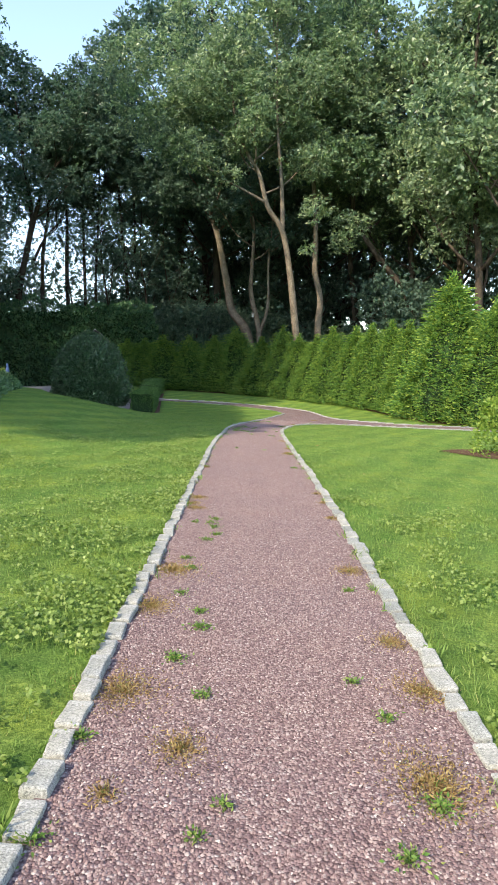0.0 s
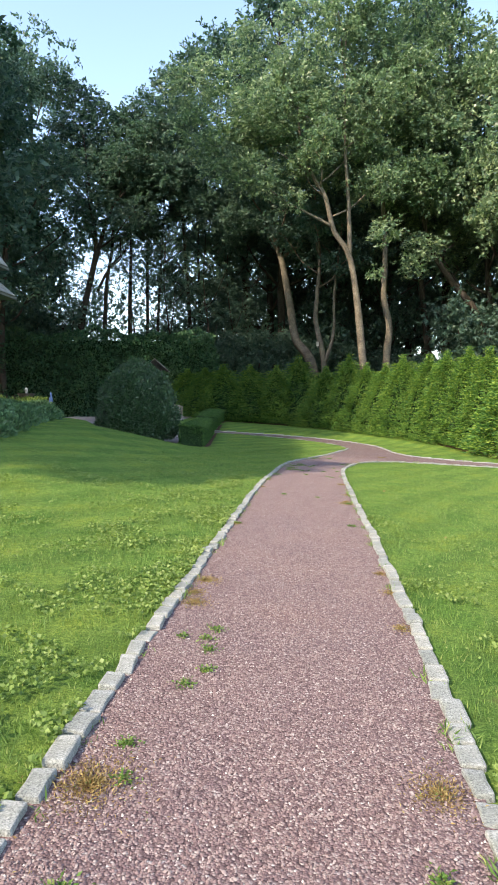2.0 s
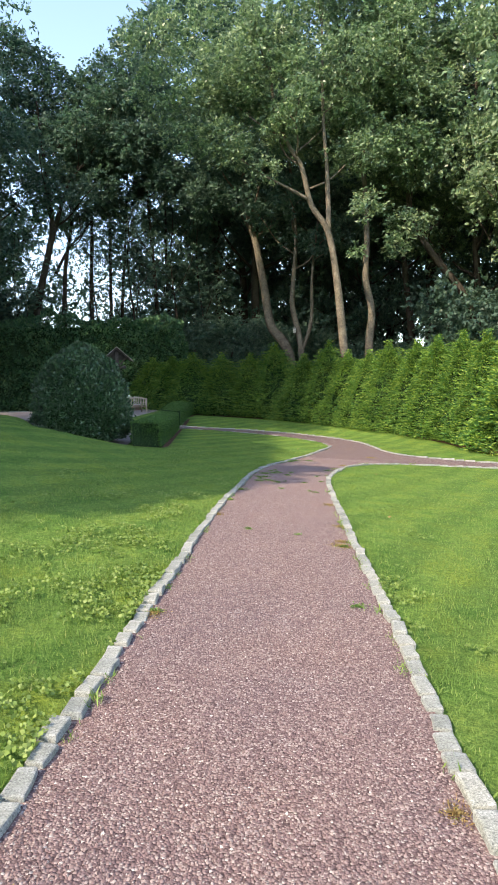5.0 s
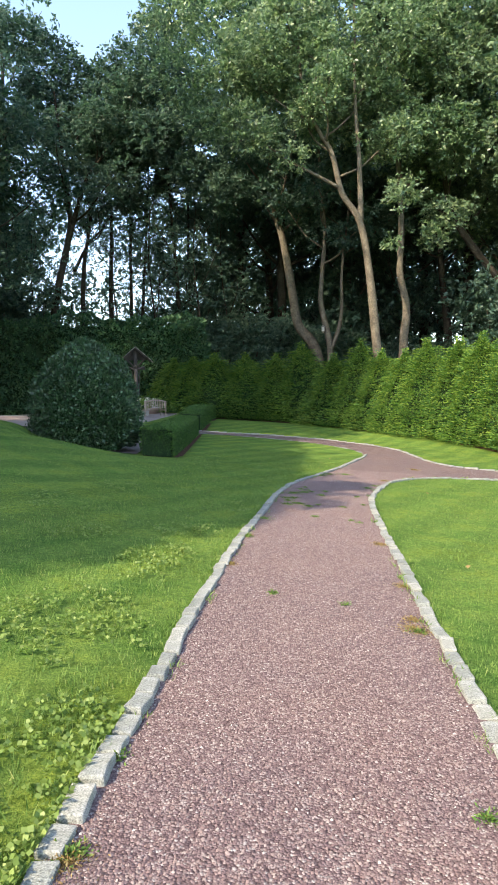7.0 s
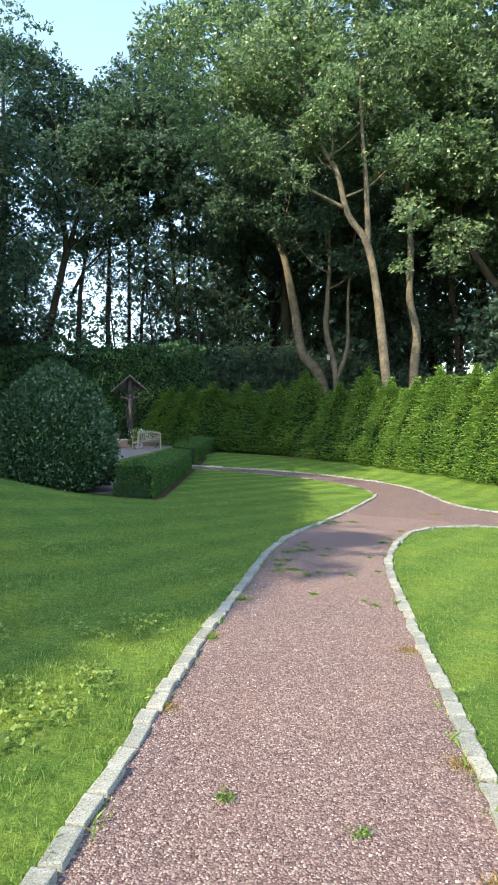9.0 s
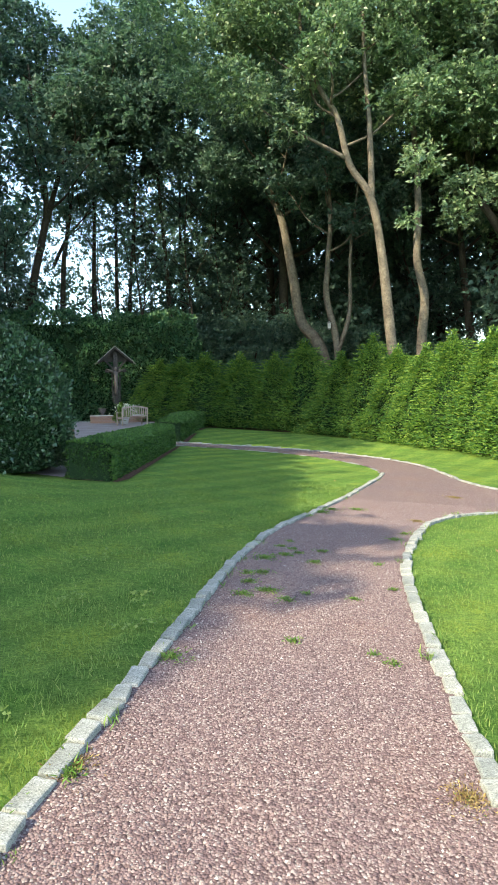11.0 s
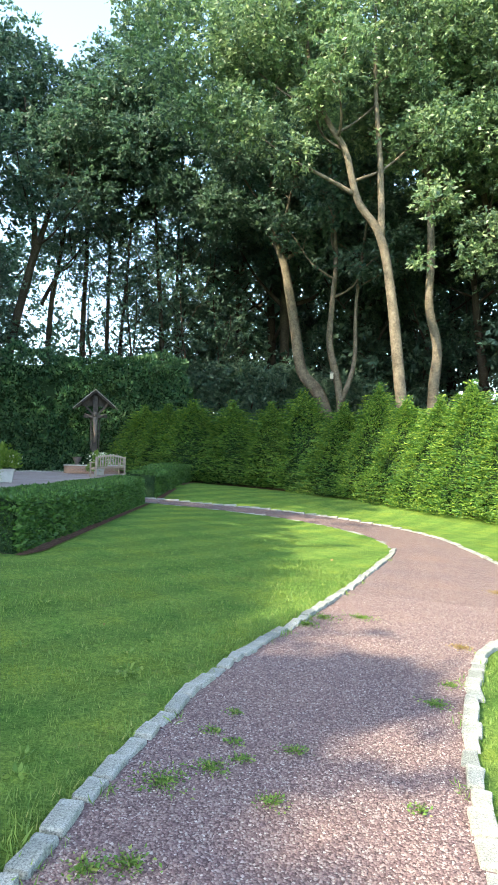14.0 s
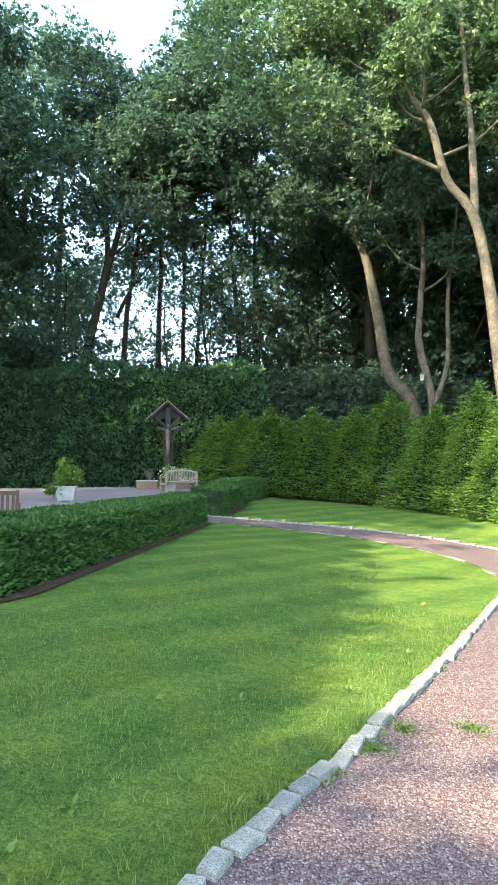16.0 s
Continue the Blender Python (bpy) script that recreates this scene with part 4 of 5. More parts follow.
# ---- hedges ----
def hedge(name, base, across, height, leaf, size, count, label, category, seed, rough=0.04, rounding=0.1, group=""):
    """A clipped hedge along a base line; across is its thickness, to the left of the line."""
    rng = np.random.default_rng(seed)
    total, at = along(base)
    root = thing(name, label, category, group)
    n = max(2, int(total / 0.5))
    prof = [(0.0, 0.0), (0.0, 0.55), (0.0, 1.0), (0.25, 1.0), (0.5, 1.0), (0.75, 1.0), (1.0, 1.0), (1.0, 0.55), (1.0, 0.0)]

    def place(s, u, v):
        p, a = at(min(max(s, 0), total))
        nx, ny = -math.sin(a), math.cos(a)
        x, y = p.x + nx * u * across, p.y + ny * u * across
        return Vector((x, y, land(x, y) + v * height))

    verts, faces, k = [], [], len(prof)
    for i in range(n + 1):
        s = total * i / n
        for u, v in prof:
            q = place(s, 0.06 + rough * 0.22 + u * (0.88 - rough * 0.44), v * (0.95 - rough * 0.09))
            verts.append(q + Vector((noise.noise(q * 0.8), noise.noise(q * 0.8 + Vector((7, 0, 0))), noise.noise(q * 0.7 + Vector((0, 9, 0))))) * rough * 0.4)
    for i in range(n):
        faces += [(i * k + j, i * k + j + 1, (i + 1) * k + j + 1, (i + 1) * k + j) for j in range(k - 1)]
    faces += [tuple(range(k)), tuple(range(n * k, n * k + k))[::-1]]
    indexed("dark_core", verts, faces, DARK_CORE, root)
    area = np.array([total * height, total * across, total * height * 0.15, across * height, across * height])
    which = rng.choice(5, count, p=area / area.sum())
    s, u, v = rng.uniform(0, total, count), rng.uniform(0, 1, count), rng.uniform(0, 1, count)
    pts, outs = np.zeros((count, 3)), np.zeros((count, 3))
    for i in range(count):
        w = which[i]
        si, ui, vi = s[i], u[i], v[i]
        if w == 0:
            ui, o = 0.0, (0, -1, 0.25)
        elif w == 1:
            vi, o = 1.0, (0, 0, 1)
        elif w == 2:
            ui, o = 1.0, (0, 1, 0.25)
        elif w == 3:
            si, o = 0.0, (-1, 0, 0.25)
        else:
            si, o = total, (1, 0, 0.25)
        soft = rounding * max(0.0, vi - 0.85) / 0.15
        q = place(si, ui + (soft if ui < 0.5 else -soft) * abs(ui - 0.5) * 0.5, vi - 0.5 * rounding * (abs(ui - 0.5) * 2) ** 6 * (vi > 0.97))
        b = rough * (0.8 * noise.noise(q * 0.55) + noise.noise(q * 1.1) + 0.5 * noise.noise(q * 3.3))
        a = at(si)[1]
        c, sn = math.cos(a), math.sin(a)
        od = (o[0] * c - o[1] * sn, o[0] * sn + o[1] * c, o[2])
        pts[i] = (q.x + od[0] * b, q.y + od[1] * b, q.z + od[2] * b)
        outs[i] = od
    cells("foliage", leaves(rng, pts - outs * size * 0.5, outs, size, 0.6, 0.55), 4, leaf, root)
    return root


hedge("box_hedge", [(-4.04, 25.1), (-4.55, 30), (-5.3, 36.0)], 0.95, 0.79, BOX_LEAF, 0.075, 26000, "clipped square box hedge with green top", "hedge", 21, 0.035, 0.1, "box hedges of the terrace")
hedge("box_hedge", [(-5.6, 38.6), (-6.0, 44), (-6.3, 47.6)], 1.1, 0.84, BOX_LEAF, 0.10, 14000, "clipped square box hedge beyond the path opening", "hedge", 22, 0.04, 0.1, "box hedges of the terrace")
hedge("tall_hedge", [(-46, 41.5), (-34, 45.6), (-20, 49.4), (-13, 51.2), (-7.6, 52.4)], 2.4, 6.7, YEW, 0.22, 72000, "high dark green hedge shading the terrace", "hedge", 23, 0.62, 0.9)


def holly():
    rng = np.random.default_rng(31)
    root = thing("holly_bush", "large rounded dark glossy holly bush on the lawn", "bush")
    root.location = (-6.75, 25.6, land(-6.75, 25.6))
    root.scale = (0.95, 0.95, 1.0)
    n = 26000
    f, a = rng.uniform(0, 1, n), rng.uniform(0, 2 * np.pi, n)
    prof = np.interp(f, [0, 0.12, 0.35, 0.6, 0.8, 0.93, 1.0], [1.25, 1.50, 1.60, 1.38, 1.0, 0.58, 0.1])
    lump = 1 + 0.07 * np.sin(a * 4 + f * 9) + 0.05 * np.sin(a * 7 - f * 17) + 0.05 * rng.normal(0, 1, n)
    at = np.stack([np.cos(a) * prof * lump, np.sin(a) * prof * lump, 0.05 + f * 3.15 * (1 + 0.02 * np.sin(a * 3))], axis=1)
    out = np.stack([np.cos(a) * (1.1 - f), np.sin(a) * (1.1 - f), 0.2 + f], axis=1)
    cells("foliage", leaves(rng, at, out, 0.09, 0.6, 0.75), 4, HOLLY, root)
    verts, faces = [], []
    for i in range(9):
        q = i / 8
        rr = np.interp(q, [0, 0.12, 0.35, 0.6, 0.8, 0.93, 1.0], [1.25, 1.50, 1.60, 1.38, 1.0, 0.58, 0.1]) * 0.88
        verts += [(math.cos(k * math.pi / 8) * rr, math.sin(k * math.pi / 8) * rr, 0.02 + q * 2.95) for k in range(16)]
    faces = [(i * 16 + k, i * 16 + (k + 1) % 16, (i + 1) * 16 + (k + 1) % 16, (i + 1) * 16 + k) for i in range(8) for k in range(16)]
    indexed("dark_core", verts, faces, DARK_CORE, root)
    indexed("trunk", *tube_arrays([(0, 0, -0.15), (0, 0, 1)], [0.12, 0.09], 8), DARK_BARK, root)


holly()


def mound(name, label, category, leaf, patch, height, count, size, seed, stems=6, group=""):
    """Low leafy planting over an area: patch is (x, y, radius) rounds."""
    rng = np.random.default_rng(seed)
    root = thing(name, label, category, group)
    x0, y0 = patch[0][:2]
    root.location = (x0, y0, land(x0, y0))
    w = np.array([p[2] ** 2 for p in patch])
    pick = rng.choice(len(patch), count, p=w / w.sum())
    p = np.array(patch)[pick]
    a, r = rng.uniform(0, 2 * np.pi, count), np.sqrt(rng.uniform(0, 1, count))
    x, y = p[:, 0] + np.cos(a) * r * p[:, 2], p[:, 1] + np.sin(a) * r * p[:, 2]
    z = np.array([land(u, v) for u, v in zip(x, y)])
    hh = height * (1 - r ** 4) * (0.8 + 0.2 * np.sin(x * 2.1) * np.cos(y * 1.7)) + rng.uniform(-0.12, 0.05, count) * (height > 0.3)
    at = np.stack([x - x0, y - y0, z - root.location.z + np.maximum(hh, 0.02)], axis=1)
    out = np.stack([np.cos(a) * r, np.sin(a) * r, np.full(count, 0.7)], axis=1)
    cells("foliage", leaves(rng, at, out, size, 0.6, 0.6), 4, leaf, root)
    if stems:
        tubes = [tube_arrays([(0, 0, -0.05), (rng.uniform(-.3, .3), rng.uniform(-.3, .3), height * 0.5), (rng.uniform(-.5, .5), rng.uniform(-.5, .5), height * 0.85)], [0.025, 0.018, 0.006], 5) for _ in range(stems)]
        indexed("branchwork", *merge(tubes), DARK_BARK, root)
    return root


mound("ground_cover", "bed of leafy green ground cover beside the house", "ground cover", IVY, [(-7.8, 13.1, 0.75), (-8.0, 14.4, 0.9), (-8.2, 15.7, 0.95), (-8.5, 17.0, 1.0), (-8.8, 18.3, 1.0), (-9.2, 19.6, 1.1), (-9.6, 21.0, 1.15), (-9.9, 22.4, 1.15), (-10.2, 23.8, 1.0), (-10.6, 20.2, 1.2), (-11, 22.2, 1.3), (-9.6, 18.4, 1.0)], 0.5, 34000, 0.13, 41, 0)
mound("shrub", "pale green flowering perennials behind the ground cover", "shrub", CLOVER, [(-11.0, 24.4, 0.8), (-11.8, 24.0, 0.8), (-10.4, 25.0, 0.5)], 0.85, 2600, 0.09, 43, 9)
mound("shrub", "young yellow-green shrub standing in bark mulch", "shrub", YOUNG, [(6.9, 15.0, 0.9), (6.4, 14.8, 0.6), (7.4, 15.5, 0.75)], 1.6, 3200, 0.10, 42, 14)


# ---- terrace: shrine, bench, planter, chair ----
def bar(bm, a, b, w, d, bevel=0.006):
    """A squared timber from a to b."""
    a, b = Vector(a), Vector(b)
    q = (b - a).to_track_quat("Z", "Y").to_matrix().to_4x4()
    block(bm, 0, 0, 0, w, d, (b - a).length, bevel, Matrix.Translation(a) @ q)
    return bm


def shrine():
    z0 = land(-11.9, 49.6)
    root = thing("wayside_shrine", "dark timber crucifix under a small pitched roof", "shrine")
    root.location = (-11.9, 49.6, z0)
    root.rotation_euler.z = radians(18)
    h = 5.5 - z0
    part("post", bar(bmesh.new(), (0, 0, -0.1), (0, 0, h - 0.25), 0.26, 0.2, 0.02), OAK, root)
    part("crossbeam", bar(bmesh.new(), (-0.62, -0.02, h - 1.35), (0.62, -0.02, h - 1.35), 0.2, 0.16, 0.02), OAK, root)
    for s in (-1, 1):
        bm = bar(bmesh.new(), (0, -0.28, h - 0.02), (s * 1.0, -0.28, h - 0.88), 0.07, 0.12, 0.01)
        bar(bm, (0, 0.28, h - 0.02), (s * 1.0, 0.28, h - 0.88), 0.07, 0.12, 0.01)
        part("rafter", bm, OAK, root)
        slope = part("roof_slope", bmesh.new(), SHAKE, root, "silvered shingled roof slope")
        me = slope.data
        bm = bmesh.new()
        for k in range(6):
            a = Vector((s * 0.185 * k, 0, h + 0.06 - 0.162 * k))
            b = Vector((s * (0.185 * k + 0.23), 0, h + 0.03 - 0.162 * (k + 1.2)))
            q = (b - a).to_track_quat("Z", "Y").to_matrix().to_4x4()
            block(bm, 0, 0, 0, 0.78, 0.035, (b - a).length, 0.006, Matrix.Translation(a + Vector((0, 0, 0.02))) @ q)
        bm.to_mesh(me)
        bm.free()
        part("brace", bar(bmesh.new(), (s * 0.1, 0, h - 1.25), (s * 0.72, 0, h - 0.62), 0.1, 0.1, 0.01), OAK, root)
    bm = bmesh.new()
    f = [bm.verts.new(p) for p in ((-0.86, 0.12, h - 0.8), (0.86, 0.12, h - 0.8), (0, 0.12, h - 0.08))]
    g = [bm.verts.new((v.co.x, 0.17, v.co.z)) for v in f]
    bm.faces.new(f)
    bm.faces.new(g[::-1])
    for i in range(3):
        bm.faces.new((f[i], g[i], g[(i + 1) % 3], f[(i + 1) % 3]))
    part("gable_board", bm, OAK, root)
    for s in (-1, 1):
        part("side_plank", bar(bmesh.new(), (s * 0.19, 0.0, 1.2), (s * 0.23, 0.0, h - 1.3), 0.09, 0.08, 0.02), OAK, root)
    # the carved figure, as one plain shape
    tubes = [tube_arrays([(0, -0.2, h - 2.75), (0.03, -0.22, h - 2.3), (0, -0.2, h - 1.95), (0, -0.2, h - 1.5), (0, -0.2, h - 1.38)], [0.06, 0.09, 0.11, 0.14, 0.07], 8),
             tube_arrays([(0, -0.22, h - 1.34), (0, -0.23, h - 1.22), (0, -0.22, h - 1.12)], [0.05, 0.085, 0.03], 8),
             tube_arrays([(-0.12, -0.18, h - 1.45), (-0.34, -0.16, h - 1.32), (-0.56, -0.13, h - 1.22)], [0.05, 0.045, 0.03], 6),
             tube_arrays([(0.12, -0.18, h - 1.45), (0.34, -0.16, h - 1.32), (0.56, -0.13, h - 1.22)], [0.05, 0.045, 0.03], 6)]
    fig = indexed("carved_figure", *merge(tubes), FIGURE, root, "grey weathered wooden carving", True)
    fig["label"] = "grey weathered wooden carving"


def platform():
    """A low curved brick wall round the shrine's bed."""
    cx, cy = -11.75, 49.2
    z0 = land(cx, cy)
    root = thing("raised_bed", "low curved buff brick bed at the shrine's foot", "raised bed")
    root.location = (cx, cy, z0)
    root.rotation_euler.z = radians(18)
    r, rng = 1.55, random.Random(5)
    bm = bmesh.new()
    block(bm, 0, 0, 0, 0.232, 0.11, 0.066, 0.006)
    me = bpy.data.meshes.new("brick")
    bm.to_mesh(me)
    bm.free()
    me.materials.append(BRICK)
    verts, faces, n = [], [], 24
    for k in range(n + 1):
        a = math.pi * (1 + k / n)
        verts += [(math.cos(a) * q, math.sin(a) * q * 0.8, z) for q, z in ((r - 0.03, -0.05), (r - 0.03, 0.41), (r - 0.16, 0.41), (r - 0.16, -0.05))]
    for k in range(n):
        faces += [(k * 4 + i, k * 4 + (i + 1) % 4, k * 4 + 4 + (i + 1) % 4, k * 4 + 4 + i) for i in range(4)]
    indexed("mortar_core", verts, faces, PAVER, root)
    for c in range(5):
        for k in range(19):
            a = math.pi * (1 + (k + 0.5 * (c % 2)) / 19.5)
            ob = new("brick", me)
            ob.parent = root
            ob.location = (math.cos(a) * (r - 0.055), math.sin(a) * (r - 0.055) * 0.8, 0.004 + c * 0.078)
            ob.rotation_euler.z = math.atan2(math.cos(a) * 0.8, -math.sin(a)) + rng.gauss(0, 0.02)
    verts, faces = [], []
    for k in range(n + 1):
        a = math.pi * (1 + k / n)
        verts += [(math.cos(a) * q, math.sin(a) * q * 0.8, z) for q, z in ((r + 0.03, 0.396), (r + 0.03, 0.45), (r - 0.22, 0.45), (r - 0.22, 0.396))]
    for k in range(n):
        faces += [(k * 4 + i, k * 4 + (i + 1) % 4, k * 4 + 4 + (i + 1) % 4, k * 4 + 4 + i) for i in range(4)]
    indexed("coping", verts, faces, PALE, root, "pale stone coping")
    fill = [(math.cos(math.pi * (1 + k / 12)) * (r - 0.15), math.sin(math.pi * (1 + k / 12)) * (r - 0.15) * 0.8, 0.36) for k in range(13)]
    indexed("soil", fill + [(0, 1.2, 0.36)], [tuple(range(14))], SOIL, root)


def slatted_seat(name, label, category, width, material, m, arched, slats):
    """A garden bench or chair: legs, rails, arms, slatted seat and back."""
    root = thing(name, label, category, "wooden seats of the terrace")
    d, sh, bh = 0.52, 0.43, 0.92
    for s in (-1, 1):
        x = s * (width / 2 - 0.035)
        part("back_leg", bar(bmesh.new(), (x, 0, 0), (x, -0.03, bh), 0.06, 0.055), material, root)
        part("front_leg", bar(bmesh.new(), (x, d, 0), (x, d, 0.64), 0.06, 0.055), material, root)
        part("armrest", bar(bmesh.new(), (x, -0.02, 0.66), (x, d + 0.06, 0.66), 0.075, 0.035), material, root)
        part("side_rail", bar(bmesh.new(), (x, 0.02, sh - 0.06), (x, d, sh - 0.06), 0.035, 0.07), material, root)
    part("front_rail", bar(bmesh.new(), (-width / 2 + 0.05, d, sh - 0.06), (width / 2 - 0.05, d, sh - 0.06), 0.07, 0.03), material, root)
    part("back_rail", bar(bmesh.new(), (-width / 2 + 0.05, -0.005, sh + 0.06), (width / 2 - 0.05, -0.005, sh + 0.06), 0.06, 0.03), material, root)
    pts = [(-width / 2 + 0.05 + (width - 0.1) * k / 10, -0.028, bh - 0.05 + (0.11 * math.sin(math.pi * k / 10) if arched else 0)) for k in range(11)]
    bm = bmesh.new()
    for a, b in zip(pts, pts[1:]):
        bar(bm, a, (b[0] + 0.004, b[1], b[2]), 0.035, 0.075, 0.004)
    part("top_rail", bm, material, root)
    for k in range(slats):
        f = (k + 0.5) / slats
        x = -width / 2 + 0.06 + (width - 0.12) * f
        top = bh - 0.07 + (0.11 * math.sin(math.pi * f) if arched else 0)
        part("back_slat", bar(bmesh.new(), (x, -0.005, sh + 0.07), (x, -0.028, top), 0.05, 0.018, 0.003), material, root)
    for k in range(6):
        y = 0.05 + k * 0.088
        part("seat_slat", bar(bmesh.new(), (-width / 2 + 0.03, y, sh), (width / 2 - 0.03, y, sh), 0.066, 0.024, 0.004), material, root)
    root.matrix_basis = m
    return root


def planting(parent, name, leaf, rng, at, height, spread, count, size, droop=0.3):
    a = rng.uniform(0, 2 * np.pi, count)
    f = rng.uniform(0, 1, count)
    r = spread * np.sqrt(f) * rng.uniform(0.4, 1.0, count)
    z = height * (0.15 + 0.85 * rng.uniform(0, 1, count)) * (1 - 0.45 * (r / spread) ** 2)
    p = np.stack([at[0] + np.cos(a) * r, at[1] + np.sin(a) * r, at[2] + z], axis=1)
    out = np.stack([np.cos(a), np.sin(a), np.full(count, 0.8 - droop)], axis=1)
    return cells(name, leaves(rng, p, out, size, 0.4, 0.5), 4, leaf, parent)


def planter(x, y, s, label, flower):
    rng = np.random.default_rng(int(abs(x * 10)))
    root = thing("planter", label, "planter", "planters of the terrace")
    root.location = (x, y, land(x, y) + 0.02)
    root.rotation_euler.z = radians(24)
    bm = bmesh.new()
    block(bm, 0, 0, 0.03, 0.62 * s, 0.62 * s, 0.42 * s, 0.012)
    for v in bm.verts:
        k = 0.82 + 0.18 * min(1, max(0, v.co.z / (0.45 * s)))
        v.co.x *= k
        v.co.y *= k
    part("box", bm, LEAD, root)
    bm = bmesh.new()
    for sx, sy, w, d in ((0, -0.31, 0.68, 0.05), (0, 0.31, 0.68, 0.05), (-0.315, 0, 0.05, 0.56), (0.315, 0, 0.05, 0.56)):
        block(bm, sx * s, sy * s, 0.445 * s, w * s, d * s, 0.055 * s, 0.008)
    part("rim", bm, LEAD, root)
    for sx in (-1, 1):
        for sy in (-1, 1):
            part("foot", block(bmesh.new(), sx * 0.2 * s, sy * 0.2 * s, -0.02, 0.09, 0.09, 0.06, 0.005), LEAD, root)
    bm = bmesh.new()
    block(bm, 0, 0, 0.4 * s, 0.56 * s, 0.56 * s, 0.05, 0.0)
    part("soil", bm, SOIL, root)
    planting(root, "foliage", YOUNG, rng, (0.1, 0, 0.42 * s), 0.75 * s, 0.5 * s, 700, 0.16)
    planting(root, "trailing_fern", CLOVER, rng, (-0.35 * s, -0.15, 0.2), 0.45, 0.3, 350, 0.16, 0.9)
    tall = np.stack([rng.normal(-0.1, 0.12, 120), rng.normal(0.05, 0.12, 120), rng.uniform(0.6, 1.35, 120) * s], axis=1)
    cells("tall_stem_leaves", leaves(rng, tall, np.tile([0, 0, 0.6], (120, 1)), 0.2, 0.45, 0.8), 4, YOUNG, root)
    if flower:
        p = np.stack([rng.normal(0.25, 0.14, 26), rng.normal(-0.15, 0.14, 26), rng.uniform(0.65, 0.95, 26) * s], axis=1)
        cells("blossom", leaves(rng, p, np.tile([0, -0.4, 1.0], (26, 1)), 0.08, 0.9, 0.5), 4, FLOWER, root)
    return root


shrine()
platform()
zb = land(-9.5, 45.3) + 0.022
slatted_seat("garden_bench", "weathered teak garden bench with arched slatted back", "bench", 1.55, TEAK, pose(-9.55, 45.28, zb, 0, 0, 47.8), True, 11)
zc = land(-6.6, 28.7) + 0.022
slatted_seat("garden_chair", "brown wooden slatted garden chair behind the hedge", "chair", 0.74, RED_TEAK, pose(-6.6, 28.6, zc, 0, 0, 32), False, 7)
planter(-11.75, 39.6, 1.08, "pale square planter with ferns and small flowers", True)
planter(-16.6, 33.0, 1.1, "pale square planter with leafy green plants", False)
flowering = planter(-10.5, 46.4, 0.8, "low planter with white blossom behind the bench", True)


def blossom_spray():
    rng = np.random.default_rng(77)
    root = flowering
    p = np.stack([rng.normal(0.1, 0.3, 160), rng.normal(0, 0.25, 160), rng.uniform(0.6, 1.1, 160)], axis=1)
    cells("blossom", leaves(rng, p, rng.normal(0, 1, (160, 3)), 0.11, 0.8, 0.5), 4, FLOWER, root)


blossom_spray()


def statuette():
    x, y = -10.0, 24.9
    pts = [(0, 0, -0.05), (0, 0, 0.1), (0, 0, 0.62), (0, 0, 0.75), (0, 0, 1.1), (0.02, 0, 1.22), (0, 0, 1.32), (0, 0, 1.42)]
    v, f = tube_arrays(pts, [0.12, 0.10, 0.07, 0.13, 0.10, 0.05, 0.075, 0.02], 10)
    ob = tagged(indexed("statuette", v, f, BLUE, None, "", True), "small blue painted garden statuette in the planting", "statue")
    ob.location = (x, y, land(x, y))
    ob.scale = (0.65, 0.65, 0.65)


def bird_bath():
    x, y = -11.3, 25.6
    root = thing("bird_bath", "dark stone bird bath standing among ground cover", "bird bath")
    root.location = (x, y, land(x, y))
    indexed("pedestal", *tube_arrays([(0, 0, -0.05), (0, 0, 0.08), (0, 0, 0.16), (0, 0, 0.7), (0, 0, 0.8)], [0.2, 0.2, 0.1, 0.08, 0.14], 12), FIGURE, root)
    indexed("bowl", *tube_arrays([(0, 0, 0.8), (0, 0, 0.86), (0, 0, 0.95), (0, 0, 0.96), (0, 0, 0.90)], [0.14, 0.28, 0.36, 0.33, 0.22], 16), FIGURE, root)
    indexed("finial", *tube_arrays([(0, 0, 0.9), (0, 0, 1.0), (0, 0, 1.12), (0, 0, 1.2)], [0.05, 0.04, 0.08, 0.02], 8), PALE, root, "pale stone finial")


def urn():
    """A squat dark pot that stands on the raised bed's coping."""
    root = thing("urn", "squat dark grey garden urn on the brick bed", "urn")
    root.location = (-12.25, 48.05, land(-11.75, 49.2) + 0.44)
    indexed("pot", *tube_arrays([(0, 0, 0), (0, 0, 0.05), (0, 0, 0.10), (0, 0, 0.24), (0, 0, 0.36), (0, 0, 0.40), (0, 0, 0.38), (0, 0, 0.25)], [0.13, 0.13, 0.08, 0.20, 0.23, 0.26, 0.21, 0.14], 16), FIGURE, root, smooth=True)
    planting(root, "foliage", IVY, np.random.default_rng(12), (0, 0, 0.34), 0.22, 0.24, 160, 0.09)


def birdhouse():
    """A small nesting box on the twin-stemmed tree."""
    root = thing("birdhouse", "small pale nesting box on a tree trunk", "birdhouse")
    root.location = (0.62, 53.68, 6.68)
    part("box", block(bmesh.new(), 0, 0, 0, 0.2, 0.18, 0.32, 0.01), PALE, root)
    bm = bmesh.new()
    block(bm, 0, -0.03, 0.0, 0.27, 0.27, 0.03, 0.006, Matrix.Translation((0, 0, 0.325)) @ Matrix.Rotation(radians(14), 4, "X"))
    part("roof", bm, SHAKE, root, "sloping grey board roof")
    part("backboard", block(bmesh.new(), 0, 0.105, -0.1, 0.09, 0.02, 0.55, 0.004), SHAKE, root)


statuette()
bird_bath()
urn()
birdhouse()


